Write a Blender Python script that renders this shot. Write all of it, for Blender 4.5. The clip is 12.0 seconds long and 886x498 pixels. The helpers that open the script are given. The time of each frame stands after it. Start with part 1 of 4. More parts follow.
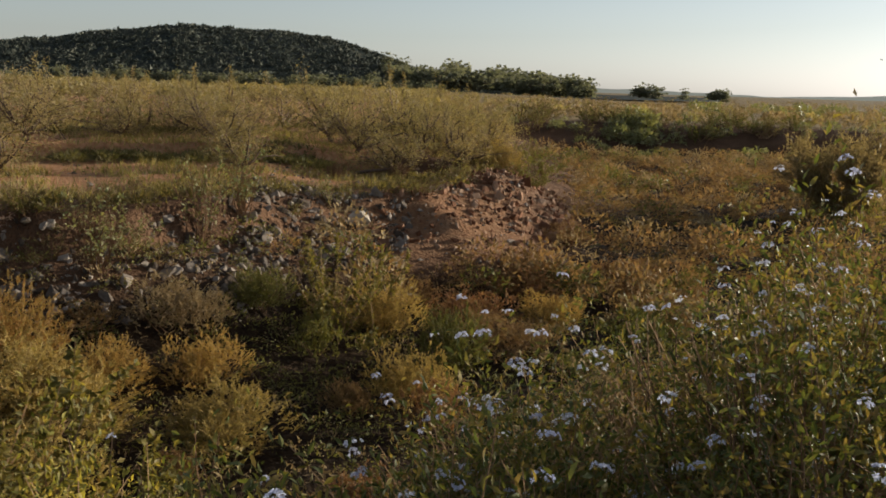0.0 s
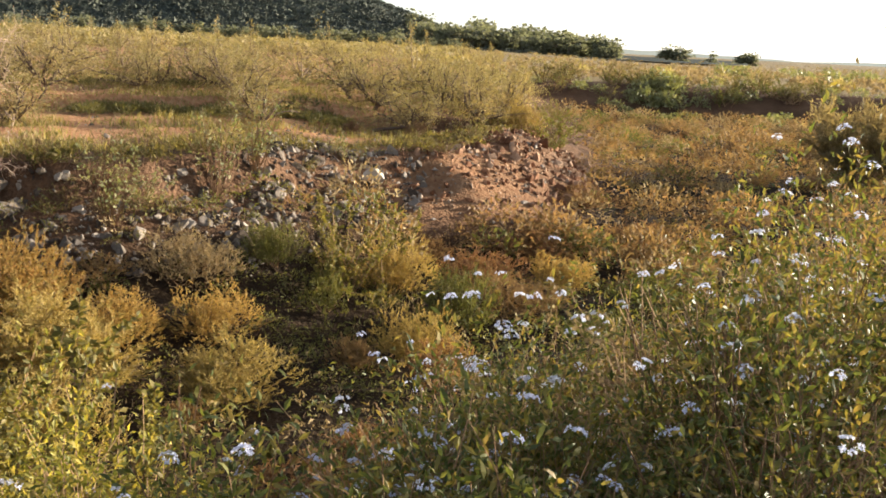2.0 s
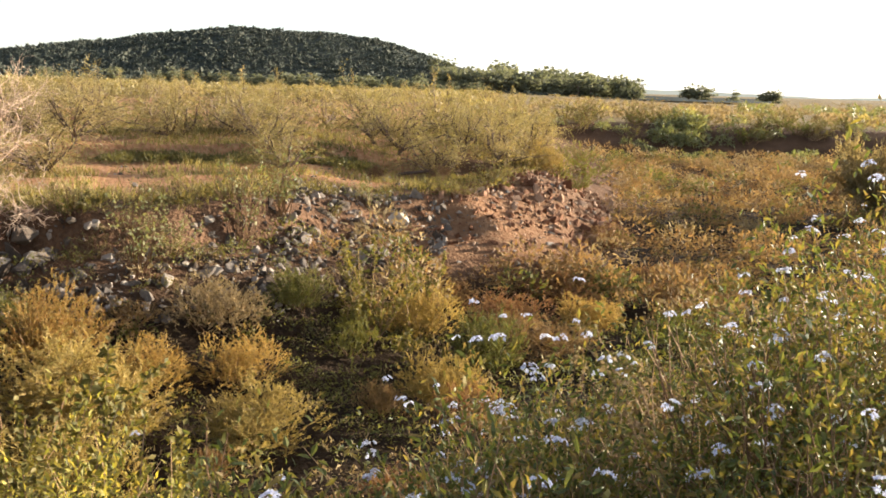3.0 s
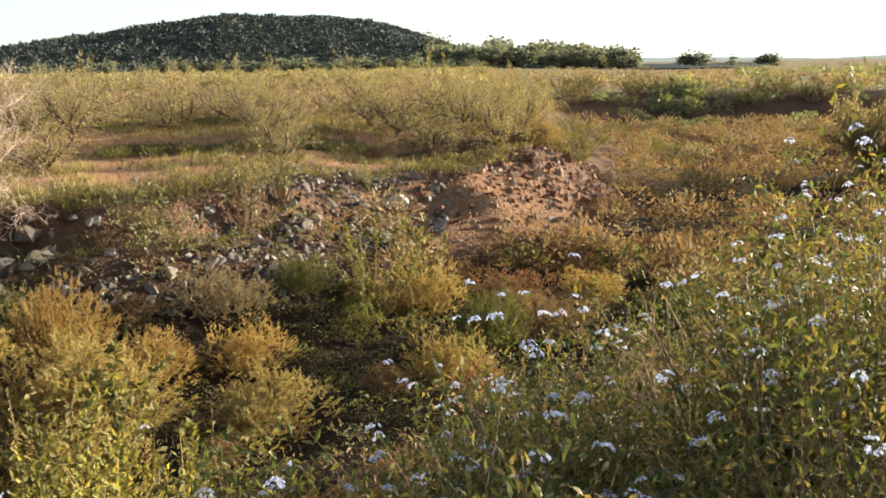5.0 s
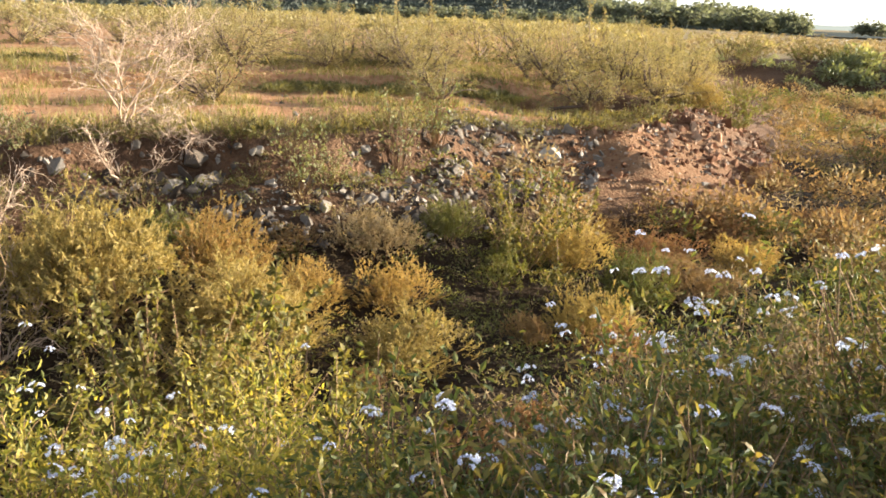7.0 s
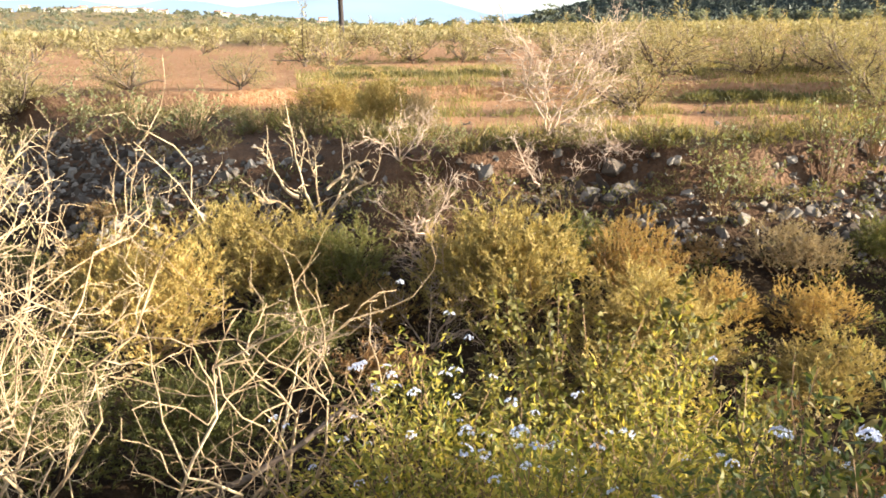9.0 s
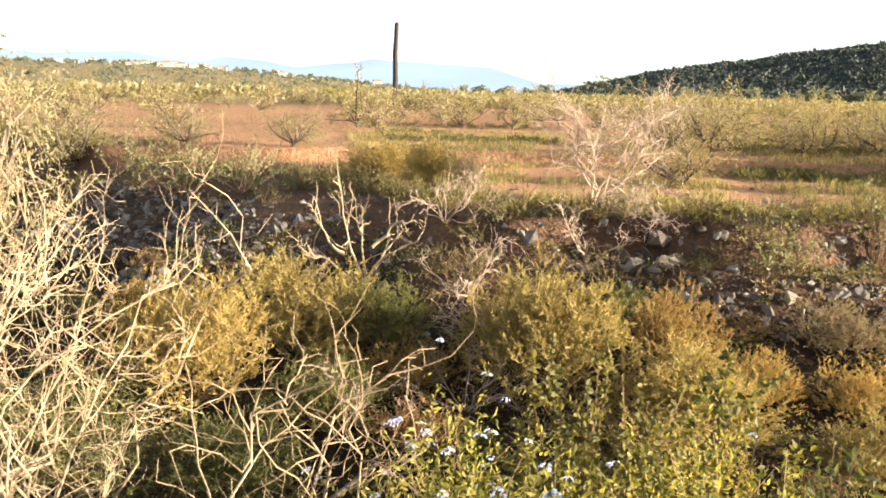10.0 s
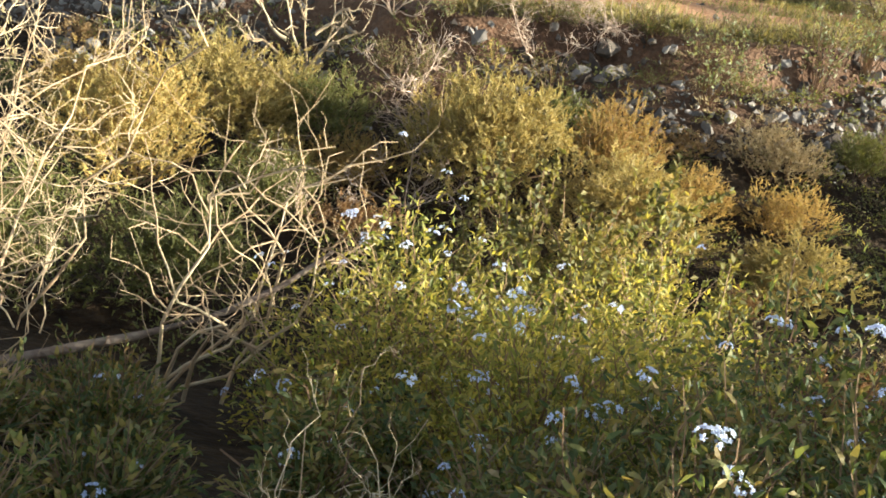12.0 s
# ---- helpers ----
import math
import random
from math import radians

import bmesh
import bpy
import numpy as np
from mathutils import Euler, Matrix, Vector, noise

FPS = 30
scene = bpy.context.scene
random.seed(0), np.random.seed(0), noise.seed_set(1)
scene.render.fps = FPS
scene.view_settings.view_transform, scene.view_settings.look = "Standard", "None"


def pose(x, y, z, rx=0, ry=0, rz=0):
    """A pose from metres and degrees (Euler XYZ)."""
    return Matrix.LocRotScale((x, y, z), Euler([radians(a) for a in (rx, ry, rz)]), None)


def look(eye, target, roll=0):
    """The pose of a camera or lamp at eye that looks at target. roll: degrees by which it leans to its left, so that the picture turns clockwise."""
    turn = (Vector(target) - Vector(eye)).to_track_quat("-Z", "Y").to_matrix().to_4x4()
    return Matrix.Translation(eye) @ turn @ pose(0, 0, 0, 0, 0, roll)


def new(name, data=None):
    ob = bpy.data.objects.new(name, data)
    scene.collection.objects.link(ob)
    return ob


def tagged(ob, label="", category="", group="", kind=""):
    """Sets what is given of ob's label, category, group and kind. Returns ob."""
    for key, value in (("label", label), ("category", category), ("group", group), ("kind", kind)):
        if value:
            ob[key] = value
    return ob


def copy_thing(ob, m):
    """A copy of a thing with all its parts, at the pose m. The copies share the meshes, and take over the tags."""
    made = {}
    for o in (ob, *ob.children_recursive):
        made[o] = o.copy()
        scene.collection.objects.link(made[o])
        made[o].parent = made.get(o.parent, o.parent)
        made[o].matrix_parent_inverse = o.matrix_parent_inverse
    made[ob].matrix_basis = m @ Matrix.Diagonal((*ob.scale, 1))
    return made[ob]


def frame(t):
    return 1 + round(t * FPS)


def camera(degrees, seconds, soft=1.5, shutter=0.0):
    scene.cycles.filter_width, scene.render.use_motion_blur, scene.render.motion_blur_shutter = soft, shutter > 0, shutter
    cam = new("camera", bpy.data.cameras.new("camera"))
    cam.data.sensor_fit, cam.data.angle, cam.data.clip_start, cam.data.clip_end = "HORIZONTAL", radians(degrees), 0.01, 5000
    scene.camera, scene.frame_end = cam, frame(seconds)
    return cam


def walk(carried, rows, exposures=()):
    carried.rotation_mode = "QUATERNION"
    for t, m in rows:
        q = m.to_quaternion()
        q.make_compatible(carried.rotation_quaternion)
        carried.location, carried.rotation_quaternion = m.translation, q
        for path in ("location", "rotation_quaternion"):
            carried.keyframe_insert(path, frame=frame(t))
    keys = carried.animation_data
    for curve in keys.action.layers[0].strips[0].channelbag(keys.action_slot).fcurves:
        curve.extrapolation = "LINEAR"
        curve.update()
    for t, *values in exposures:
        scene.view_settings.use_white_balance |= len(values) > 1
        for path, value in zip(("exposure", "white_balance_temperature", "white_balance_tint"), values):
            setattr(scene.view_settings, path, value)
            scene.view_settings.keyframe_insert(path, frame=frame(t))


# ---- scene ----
cam = camera(50.58, 12.0, soft=1.7)


def aim(x, y, z, yaw, pitch, roll):
    """A camera pose from its place, its turn to the left, its tilt and its lean."""
    return pose(x, y, z, 90 + pitch, 0, yaw) @ pose(0, 0, 0, 0, 0, roll)


PATH = [
    (0.0, aim(-0.106, 0.025, 3.480, -0.03, -9.82, 1.69)),
    (0.5, aim(-0.035, 0.011, 3.494, 0.97, -10.93, 0.68)),
    (1.0, aim(-0.017, 0.027, 3.493, 4.93, -11.58, -2.05)),
    (1.5, aim(0.000, 0.039, 3.484, 3.58, -11.43, 0.97)),
    (2.0, aim(-0.002, 0.022, 3.492, 1.14, -12.36, 2.84)),
    (2.5, aim(0.000, 0.000, 3.500, 2.36, -10.13, 1.10)),
    (3.0, aim(0.002, 0.013, 3.496, 2.83, -9.82, 1.64)),
    (3.2, aim(0.016, 0.012, 3.491, 1.87, -10.46, 1.74)),
    (4.8, aim(0.044, -0.018, 3.510, 1.28, -11.11, 0.68)),
    (5.0, aim(0.035, -0.018, 3.516, 3.07, -11.13, -1.10)),
    (5.5, aim(0.026, -0.062, 3.495, -1.19, -13.28, 0.31)),
    (6.0, aim(-0.011, -0.068, 3.495, -0.80, -13.70, 0.67)),
    (6.5, aim(-0.023, -0.076, 3.498, 2.87, -13.38, 0.92)),
    (7.0, aim(-0.064, -0.050, 3.475, 11.67, -14.00, 1.97)),
    (7.2, aim(-0.079, -0.037, 3.469, 18.77, -13.40, 0.40)),
    (7.5, aim(-0.100, -0.017, 3.459, 25.71, -13.35, 1.27)),
    (7.7, aim(-0.108, -0.008, 3.451, 28.83, -14.03, 0.62)),
    (9.3, aim(-0.055, -0.023, 3.433, 38.01, -13.43, -0.38)),
    (9.5, aim(-0.049, -0.015, 3.427, 37.42, -13.21, 1.27)),
    (10.0, aim(-0.042, -0.053, 3.432, 39.93, -9.60, 1.34)),
    (10.5, aim(-0.059, -0.077, 3.428, 44.66, -12.34, 2.16)),
    (11.0, aim(-0.095, -0.052, 3.381, 46.23, -18.50, 3.26)),
    (11.5, aim(-0.167, -0.110, 3.391, 41.27, -20.38, 3.61)),
    (12.0, aim(-0.188, -0.105, 3.392, 34.43, -21.48, 6.70)),
]

EXPOSURES = [(0.0, 0.62, 5850, 9), (0.5, 0.72, 5850, 9), (1.0, 1.12, 5850, 9), (1.5, 1.62, 5950, 9), (2.0, 1.92, 5950, 9), (2.5, 2.03, 5950, 10), (3.2, 2.03, 5950, 10), (5.0, 1.9, 5650, 5), (6.0, 2.22, 5650, 5), (6.5, 2.24, 5750, 6), (7.5, 2.34, 5750, 6), (9.5, 2.37, 5550, 6), (10.5, 2.09, 6050, 8), (11.0, 1.88, 5850, 6), (11.5, 2.08, 5450, 2), (12.0, 2.25, 5250, 0)]
walk(cam, PATH, EXPOSURES)

# ---------------------------------------------------------------- light
SUN_AZ, SUN_EL = 63.0, 10.7
world = bpy.data.worlds.new("sky")
scene.world = world
world.use_nodes = True
wn, wl = world.node_tree.nodes, world.node_tree.links
sky = wn.new("ShaderNodeTexSky")
sky.sky_type = "NISHITA"
sky.sun_disc = False
sky.sun_elevation = radians(SUN_EL)
sky.sun_rotation = radians(SUN_AZ)
sky.dust_density = 0.7
pale = wn.new("ShaderNodeHueSaturation")
pale.inputs["Saturation"].default_value = 0.42
wl.new(sky.outputs["Color"], pale.inputs["Color"])
wl.new(pale.outputs["Color"], wn["Background"].inputs["Color"])
wn["Background"].inputs["Strength"].default_value = 0.078

sun_data = bpy.data.lights.new("sun", "SUN")
sun_data.energy = 5.0
sun_data.angle = radians(0.6)
sun_data.color = (1.0, 0.855, 0.635)
sun = new("sun", sun_data)
toward_sun = Vector((math.sin(radians(SUN_AZ)) * math.cos(radians(SUN_EL)), math.cos(radians(SUN_AZ)) * math.cos(radians(SUN_EL)), math.sin(radians(SUN_EL))))
sun.matrix_world = look(toward_sun * 60, (0, 0, 0))


# ---------------------------------------------------------------- materials
def node_material(name):
    mat = bpy.data.materials.new(name)
    mat.use_nodes = True
    return mat, mat.node_tree.nodes, mat.node_tree.links, mat.node_tree.nodes["Principled BSDF"]


def ramp(nodes, stops):
    r = nodes.new("ShaderNodeValToRGB")
    while len(r.color_ramp.elements) < len(stops):
        r.color_ramp.elements.new(0.5)
    for e, (p, c) in zip(r.color_ramp.elements, stops):
        e.position, e.color = p, (*c, 1)
    return r


def leaf_material(name, colours, rough=0.55, translucent=0.35, tint=(1.3, 1.25, 0.5), by_object=0.5, gloss=0.18):
    """Thin leaves: a colour for each leaf, shifted for each plant, with light that shines through."""
    mat, n, l, p = node_material(name)
    geo, info = n.new("ShaderNodeNewGeometry"), n.new("ShaderNodeObjectInfo")
    mix = n.new("ShaderNodeMix")
    mix.inputs[0].default_value = by_object
    l.new(geo.outputs["Random Per Island"], mix.inputs[2])
    l.new(info.outputs["Random"], mix.inputs[3])
    r = ramp(n, [(i / (len(colours) - 1), c) for i, c in enumerate(colours)])
    l.new(mix.outputs[0], r.inputs[0])
    tex = n.new("ShaderNodeTexNoise")
    tex.inputs["Scale"].default_value = 3.0
    co = n.new("ShaderNodeTexCoord")
    l.new(co.outputs["Object"], tex.inputs["Vector"])
    val = n.new("ShaderNodeHueSaturation")
    mr = n.new("ShaderNodeMapRange")
    mr.inputs[3].default_value, mr.inputs[4].default_value = 0.55, 1.45
    l.new(tex.outputs["Fac"], mr.inputs[0])
    l.new(mr.outputs[0], val.inputs["Value"])
    l.new(r.outputs[0], val.inputs["Color"])
    l.new(val.outputs[0], p.inputs["Base Color"])
    p.inputs["Roughness"].default_value = rough
    p.inputs["Specular IOR Level"].default_value = gloss
    tr = n.new("ShaderNodeBsdfTranslucent")
    mul = n.new("ShaderNodeMix")
    mul.data_type, mul.blend_type = "RGBA", "MULTIPLY"
    mul.inputs[0].default_value = 1.0
    mul.inputs[7].default_value = (*tint, 1)
    l.new(val.outputs[0], mul.inputs[6])
    l.new(mul.outputs[2], tr.inputs["Color"])
    ms = n.new("ShaderNodeMixShader")
    ms.inputs[0].default_value = translucent
    l.new(p.outputs[0], ms.inputs[1])
    l.new(tr.outputs[0], ms.inputs[2])
    l.new(ms.outputs[0], n["Material Output"].inputs["Surface"])
    return mat


def rough_material(name, colours, scale=6.0, fine=60.0, rough=0.9, bump=0.3, by_object=0.0, dist=0.02, pieces=False):
    """Earth, stone, bark: two scales of noise in colour and relief."""
    mat, n, l, p = node_material(name)
    co = n.new("ShaderNodeTexCoord")
    a, b = n.new("ShaderNodeTexNoise"), n.new("ShaderNodeTexNoise")
    a.inputs["Scale"].default_value, b.inputs["Scale"].default_value = scale, fine
    a.inputs["Detail"].default_value, b.inputs["Detail"].default_value = 6, 6
    l.new(co.outputs["Object"], a.inputs["Vector"])
    l.new(co.outputs["Object"], b.inputs["Vector"])
    mix = n.new("ShaderNodeMix")
    mix.inputs[0].default_value = 0.4
    l.new(a.outputs["Fac"], mix.inputs[2])
    l.new(b.outputs["Fac"], mix.inputs[3])
    last = mix.outputs[0]
    if by_object:
        info, m2 = n.new("ShaderNodeObjectInfo"), n.new("ShaderNodeMix")
        m2.inputs[0].default_value = by_object
        l.new(last, m2.inputs[2])
        l.new(n.new("ShaderNodeNewGeometry").outputs["Random Per Island"] if pieces else info.outputs["Random"], m2.inputs[3])
        last = m2.outputs[0]
    r = ramp(n, [(0.28 + 0.44 * i / (len(colours) - 1), c) for i, c in enumerate(colours)])
    l.new(last, r.inputs[0])
    l.new(r.outputs[0], p.inputs["Base Color"])
    p.inputs["Roughness"].default_value = rough
    p.inputs["Specular IOR Level"].default_value = 0.08
    bp = n.new("ShaderNodeBump")
    bp.inputs["Strength"].default_value, bp.inputs["Distance"].default_value = bump, dist
    l.new(b.outputs["Fac"], bp.inputs["Height"])
    l.new(bp.outputs[0], p.inputs["Normal"])
    return mat


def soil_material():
    """Orange-red earth on the terraces; where the mask says bed, littered brown earth painted darker as shade."""
    mat = rough_material("red_soil", [(0.058, 0.031, 0.018), (0.092, 0.05, 0.028), (0.135, 0.075, 0.042), (0.19, 0.112, 0.066)], 0.9, 22, bump=0.9, dist=0.06)
    n, l = mat.node_tree.nodes, mat.node_tree.links
    p = n["Principled BSDF"]
    old = p.inputs["Base Color"].links[0].from_socket
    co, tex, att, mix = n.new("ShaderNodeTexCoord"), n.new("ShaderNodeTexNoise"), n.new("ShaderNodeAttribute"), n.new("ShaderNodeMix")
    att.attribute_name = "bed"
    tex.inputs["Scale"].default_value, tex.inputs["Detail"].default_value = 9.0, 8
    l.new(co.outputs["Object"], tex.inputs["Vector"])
    # Ramp taken near black, so the gaps between bushes read as shaded.
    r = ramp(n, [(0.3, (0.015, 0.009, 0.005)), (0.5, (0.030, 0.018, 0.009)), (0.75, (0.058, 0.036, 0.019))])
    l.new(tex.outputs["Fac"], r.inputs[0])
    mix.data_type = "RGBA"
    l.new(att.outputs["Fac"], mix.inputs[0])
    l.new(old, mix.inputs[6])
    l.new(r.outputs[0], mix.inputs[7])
    till, mix2 = n.new("ShaderNodeAttribute"), n.new("ShaderNodeMix")
    till.attribute_name = "tilled"
    r2 = ramp(n, [(0.3, (0.27, 0.125, 0.058)), (0.5, (0.37, 0.19, 0.092)), (0.75, (0.45, 0.27, 0.15))])
    l.new(tex.outputs["Fac"], r2.inputs[0])
    mix2.data_type = "RGBA"
    l.new(till.outputs["Fac"], mix2.inputs[0])
    l.new(mix.outputs[2], mix2.inputs[6])
    l.new(r2.outputs[0], mix2.inputs[7])
    straw, mix3 = n.new("ShaderNodeAttribute"), n.new("ShaderNodeMix")
    straw.attribute_name = "straw"
    r3 = ramp(n, [(0.3, (0.13, 0.10, 0.045)), (0.5, (0.24, 0.17, 0.085)), (0.75, (0.34, 0.25, 0.135))])
    l.new(tex.outputs["Fac"], r3.inputs[0])
    mix3.data_type = "RGBA"
    l.new(straw.outputs["Fac"], mix3.inputs[0])
    l.new(mix2.outputs[2], mix3.inputs[6])
    l.new(r3.outputs[0], mix3.inputs[7])
    l.new(mix3.outputs[2], p.inputs["Base Color"])
    return mat


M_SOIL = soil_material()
M_STONE = rough_material("limestone", [(0.06, 0.044, 0.033), (0.105, 0.08, 0.061), (0.16, 0.13, 0.105), (0.26, 0.215, 0.175)], 3, 30, bump=0.5, by_object=0.55)
M_LOOSE = rough_material("loose_limestone", [(0.06, 0.044, 0.033), (0.105, 0.08, 0.061), (0.16, 0.13, 0.105), (0.28, 0.232, 0.19)], 3, 30, bump=0.5, by_object=0.65, pieces=True)
M_REDLOOSE = rough_material("loose_reddish_rubble", [(0.12, 0.055, 0.029), (0.18, 0.085, 0.046), (0.245, 0.125, 0.07), (0.37, 0.25, 0.165)], 3, 30, bump=0.5, by_object=0.65, pieces=True)
M_REDSTONE = rough_material("reddish_rubble", [(0.12, 0.055, 0.029), (0.18, 0.085, 0.046), (0.245, 0.125, 0.07), (0.35, 0.23, 0.15)], 3, 30, bump=0.5, by_object=0.6)
M_DEADWOOD = rough_material("bleached_dead_wood", [(0.24, 0.15, 0.08), (0.40, 0.28, 0.16), (0.56, 0.44, 0.28)], 9, 80, rough=0.75, bump=0.3, by_object=0.2, dist=0.005)
M_PINKWOOD = rough_material("pinkish_dry_wood", [(0.33, 0.22, 0.145), (0.45, 0.32, 0.225), (0.56, 0.42, 0.31)], 9, 80, rough=0.8, bump=0.3, dist=0.005)
M_PALESTONE = rough_material("pale_limestone", [(0.28, 0.225, 0.17), (0.40, 0.335, 0.265), (0.52, 0.45, 0.37)], 3, 30, bump=0.5)
M_BARK = rough_material("grey_brown_bark", [(0.08, 0.055, 0.04), (0.16, 0.11, 0.08), (0.24, 0.18, 0.13)], 8, 60, bump=0.6, by_object=0.3)
M_TWIG = rough_material("brown_twigs", [(0.14, 0.08, 0.045), (0.24, 0.15, 0.08), (0.32, 0.21, 0.12)], 8, 60, by_object=0.4)
M_POLE = rough_material("tarred_pole", [(0.025, 0.02, 0.018), (0.05, 0.04, 0.035), (0.08, 0.06, 0.05)], 4, 40)
M_HILL = rough_material("hill_earth", [(0.024, 0.031, 0.025), (0.030, 0.036, 0.028), (0.036, 0.040, 0.031), (0.044, 0.044, 0.035)], 0.07, 0.42, bump=0.3, dist=0.9)
M_WALL = rough_material("whitewashed_wall", [(0.46, 0.40, 0.33), (0.60, 0.54, 0.46)], 0.3, 4, by_object=0.5)
M_ROOF = rough_material("clay_roof", [(0.34, 0.17, 0.10), (0.45, 0.26, 0.17)], 0.3, 4, by_object=0.5)

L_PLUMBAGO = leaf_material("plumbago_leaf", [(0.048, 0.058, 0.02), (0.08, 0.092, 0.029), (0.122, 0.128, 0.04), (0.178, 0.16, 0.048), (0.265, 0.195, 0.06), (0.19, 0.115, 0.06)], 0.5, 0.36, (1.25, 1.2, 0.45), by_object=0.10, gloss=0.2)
L_GOLD = leaf_material("saltbush_gold", [(0.32, 0.165, 0.055), (0.39, 0.24, 0.072), (0.47, 0.335, 0.108), (0.32, 0.25, 0.08), (0.37, 0.20, 0.066), (0.25, 0.21, 0.072)], 0.7, 0.42, (1.12, 1.05, 0.7), by_object=0.65)
# Yellower leaf, its colour also brightened to carry the sun on these bushes.
L_PLUMBAGO_YELLOW = leaf_material("yellow_sunlit_plumbago_leaf", [(0.105, 0.115, 0.03), (0.195, 0.185, 0.042), (0.35, 0.285, 0.066), (0.51, 0.38, 0.092)], 0.5, 0.46, by_object=0.12, gloss=0.2)
L_RUST = leaf_material("rusty_shrub", [(0.215, 0.098, 0.046), (0.262, 0.137, 0.064), (0.302, 0.19, 0.085), (0.24, 0.163, 0.077), (0.168, 0.138, 0.065)], 0.75, 0.35, (1.15, 1.0, 0.6), by_object=0.5)
L_WILLOW = leaf_material("narrow_weed_leaf", [(0.09, 0.083, 0.027), (0.155, 0.13, 0.041), (0.24, 0.185, 0.061)], 0.55, 0.4, by_object=0.2)
L_STRAW = leaf_material("straw_saltbush", [(0.21, 0.165, 0.058), (0.325, 0.245, 0.08), (0.44, 0.33, 0.114), (0.345, 0.218, 0.077)], 0.65, 0.4, (1.12, 1.05, 0.7), by_object=0.25)
L_DRY = leaf_material("dry_shrub", [(0.26, 0.19, 0.09), (0.34, 0.25, 0.13), (0.38, 0.29, 0.17)], 0.8, 0.3, (1.1, 1.0, 0.7), by_object=0.4)
L_OLIVE = leaf_material("olive_shrub", [(0.09, 0.09, 0.03), (0.15, 0.14, 0.045), (0.20, 0.18, 0.06)], 0.65, 0.35, by_object=0.4)
L_ORCHARD = leaf_material("orchard_leaf", [(0.185, 0.158, 0.076), (0.262, 0.216, 0.106), (0.345, 0.275, 0.14), (0.385, 0.27, 0.155)], 0.55, 0.4, (1.2, 1.1, 0.5), by_object=0.4)
L_WEED = leaf_material("weed_leaf", [(0.095, 0.088, 0.035), (0.16, 0.136, 0.058), (0.25, 0.19, 0.088)], 0.55, 0.4, by_object=0.3)
L_GREYGREEN = leaf_material("grey_green_leaf", [(0.13, 0.145, 0.07), (0.21, 0.206, 0.105), (0.29, 0.255, 0.135)], 0.5, 0.35, by_object=0.2)
L_EDGE = leaf_material("edge_grass_blade", [(0.095, 0.08, 0.032), (0.158, 0.125, 0.053), (0.25, 0.185, 0.086)], 0.6, 0.4, by_object=0.0)
L_GRASS = leaf_material("grass_blade", [(0.16, 0.145, 0.05), (0.26, 0.205, 0.08), (0.38, 0.29, 0.14)], 0.6, 0.4, by_object=0.0)
L_PINE = leaf_material("pine_crown", [(0.066, 0.074, 0.055), (0.087, 0.092, 0.069), (0.115, 0.114, 0.084)], 0.8, 0.0, by_object=0.0)
# Paler than needles are: distance haze is put into the colour.
L_PINEBELT = leaf_material("hazy_pine_needles", [(0.14, 0.14, 0.095), (0.18, 0.175, 0.12), (0.22, 0.205, 0.14)], 0.7, 0.5, (1.1, 1.1, 0.7), by_object=0.3)
L_TAMARISK = leaf_material("tamarisk_spray", [(0.18, 0.155, 0.092), (0.24, 0.20, 0.12), (0.30, 0.245, 0.152)], 0.7, 0.6, (1.2, 1.0, 0.5), by_object=0.1)
L_PETAL = leaf_material("pale_blue_petal", [(0.52, 0.53, 0.70), (0.66, 0.66, 0.78), (0.82, 0.81, 0.84)], 0.6, 0.35, (1.0, 1.0, 1.0), by_object=0.6)


def mountain_material(name, colour):
    mat, n, l, p = node_material(name)
    tex = n.new("ShaderNodeTexNoise")
    tex.inputs["Scale"].default_value = 0.004
    tex.inputs["Detail"].default_value = 8
    co = n.new("ShaderNodeTexCoord")
    l.new(co.outputs["Object"], tex.inputs["Vector"])
    r = ramp(n, [(0.3, [c * 0.85 for c in colour]), (0.7, colour)])
    l.new(tex.outputs["Fac"], r.inputs[0])
    # The backdrop glows by itself, with haze and daylight in its colour.
    em = n.new("ShaderNodeEmission")
    l.new(r.outputs[0], em.inputs["Color"])
    l.new(em.outputs[0], n["Material Output"].inputs["Surface"])
    return mat


# ---------------------------------------------------------------- mesh helpers
def rng_of(seed):
    return np.random.default_rng(seed)


def unit(v):
    return v / np.maximum(np.linalg.norm(v, axis=-1, keepdims=True), 1e-9)


class Soup:
    """Collects triangles."""

    def __init__(self):
        self.v, self.f, self.n = [], [], 0

    def add(self, vf):
        v, f = vf
        self.v.append(v.reshape(-1, 3))
        self.f.append(f.reshape(-1, 3) + self.n)
        self.n += v.reshape(-1, 3).shape[0]
        return self

    def mesh(self, name, material, smooth=False):
        v, f = np.concatenate(self.v).astype(np.float32), np.concatenate(self.f).astype(np.int32)
        me = bpy.data.meshes.new(name)
        me.vertices.add(len(v))
        me.vertices.foreach_set("co", v.ravel())
        me.loops.add(f.size)
        me.loops.foreach_set("vertex_index", f.ravel())
        me.polygons.add(len(f))
        me.polygons.foreach_set("loop_start", np.arange(0, f.size, 3, dtype=np.int32))
        me.polygons.foreach_set("use_smooth", np.full(len(f), smooth))
        me.update(calc_edges=True)
        me.materials.append(material)
        return me


def part(name, mesh, parent, label=""):
    ob = new(name, mesh)
    ob.parent = parent
    return tagged(ob, label)


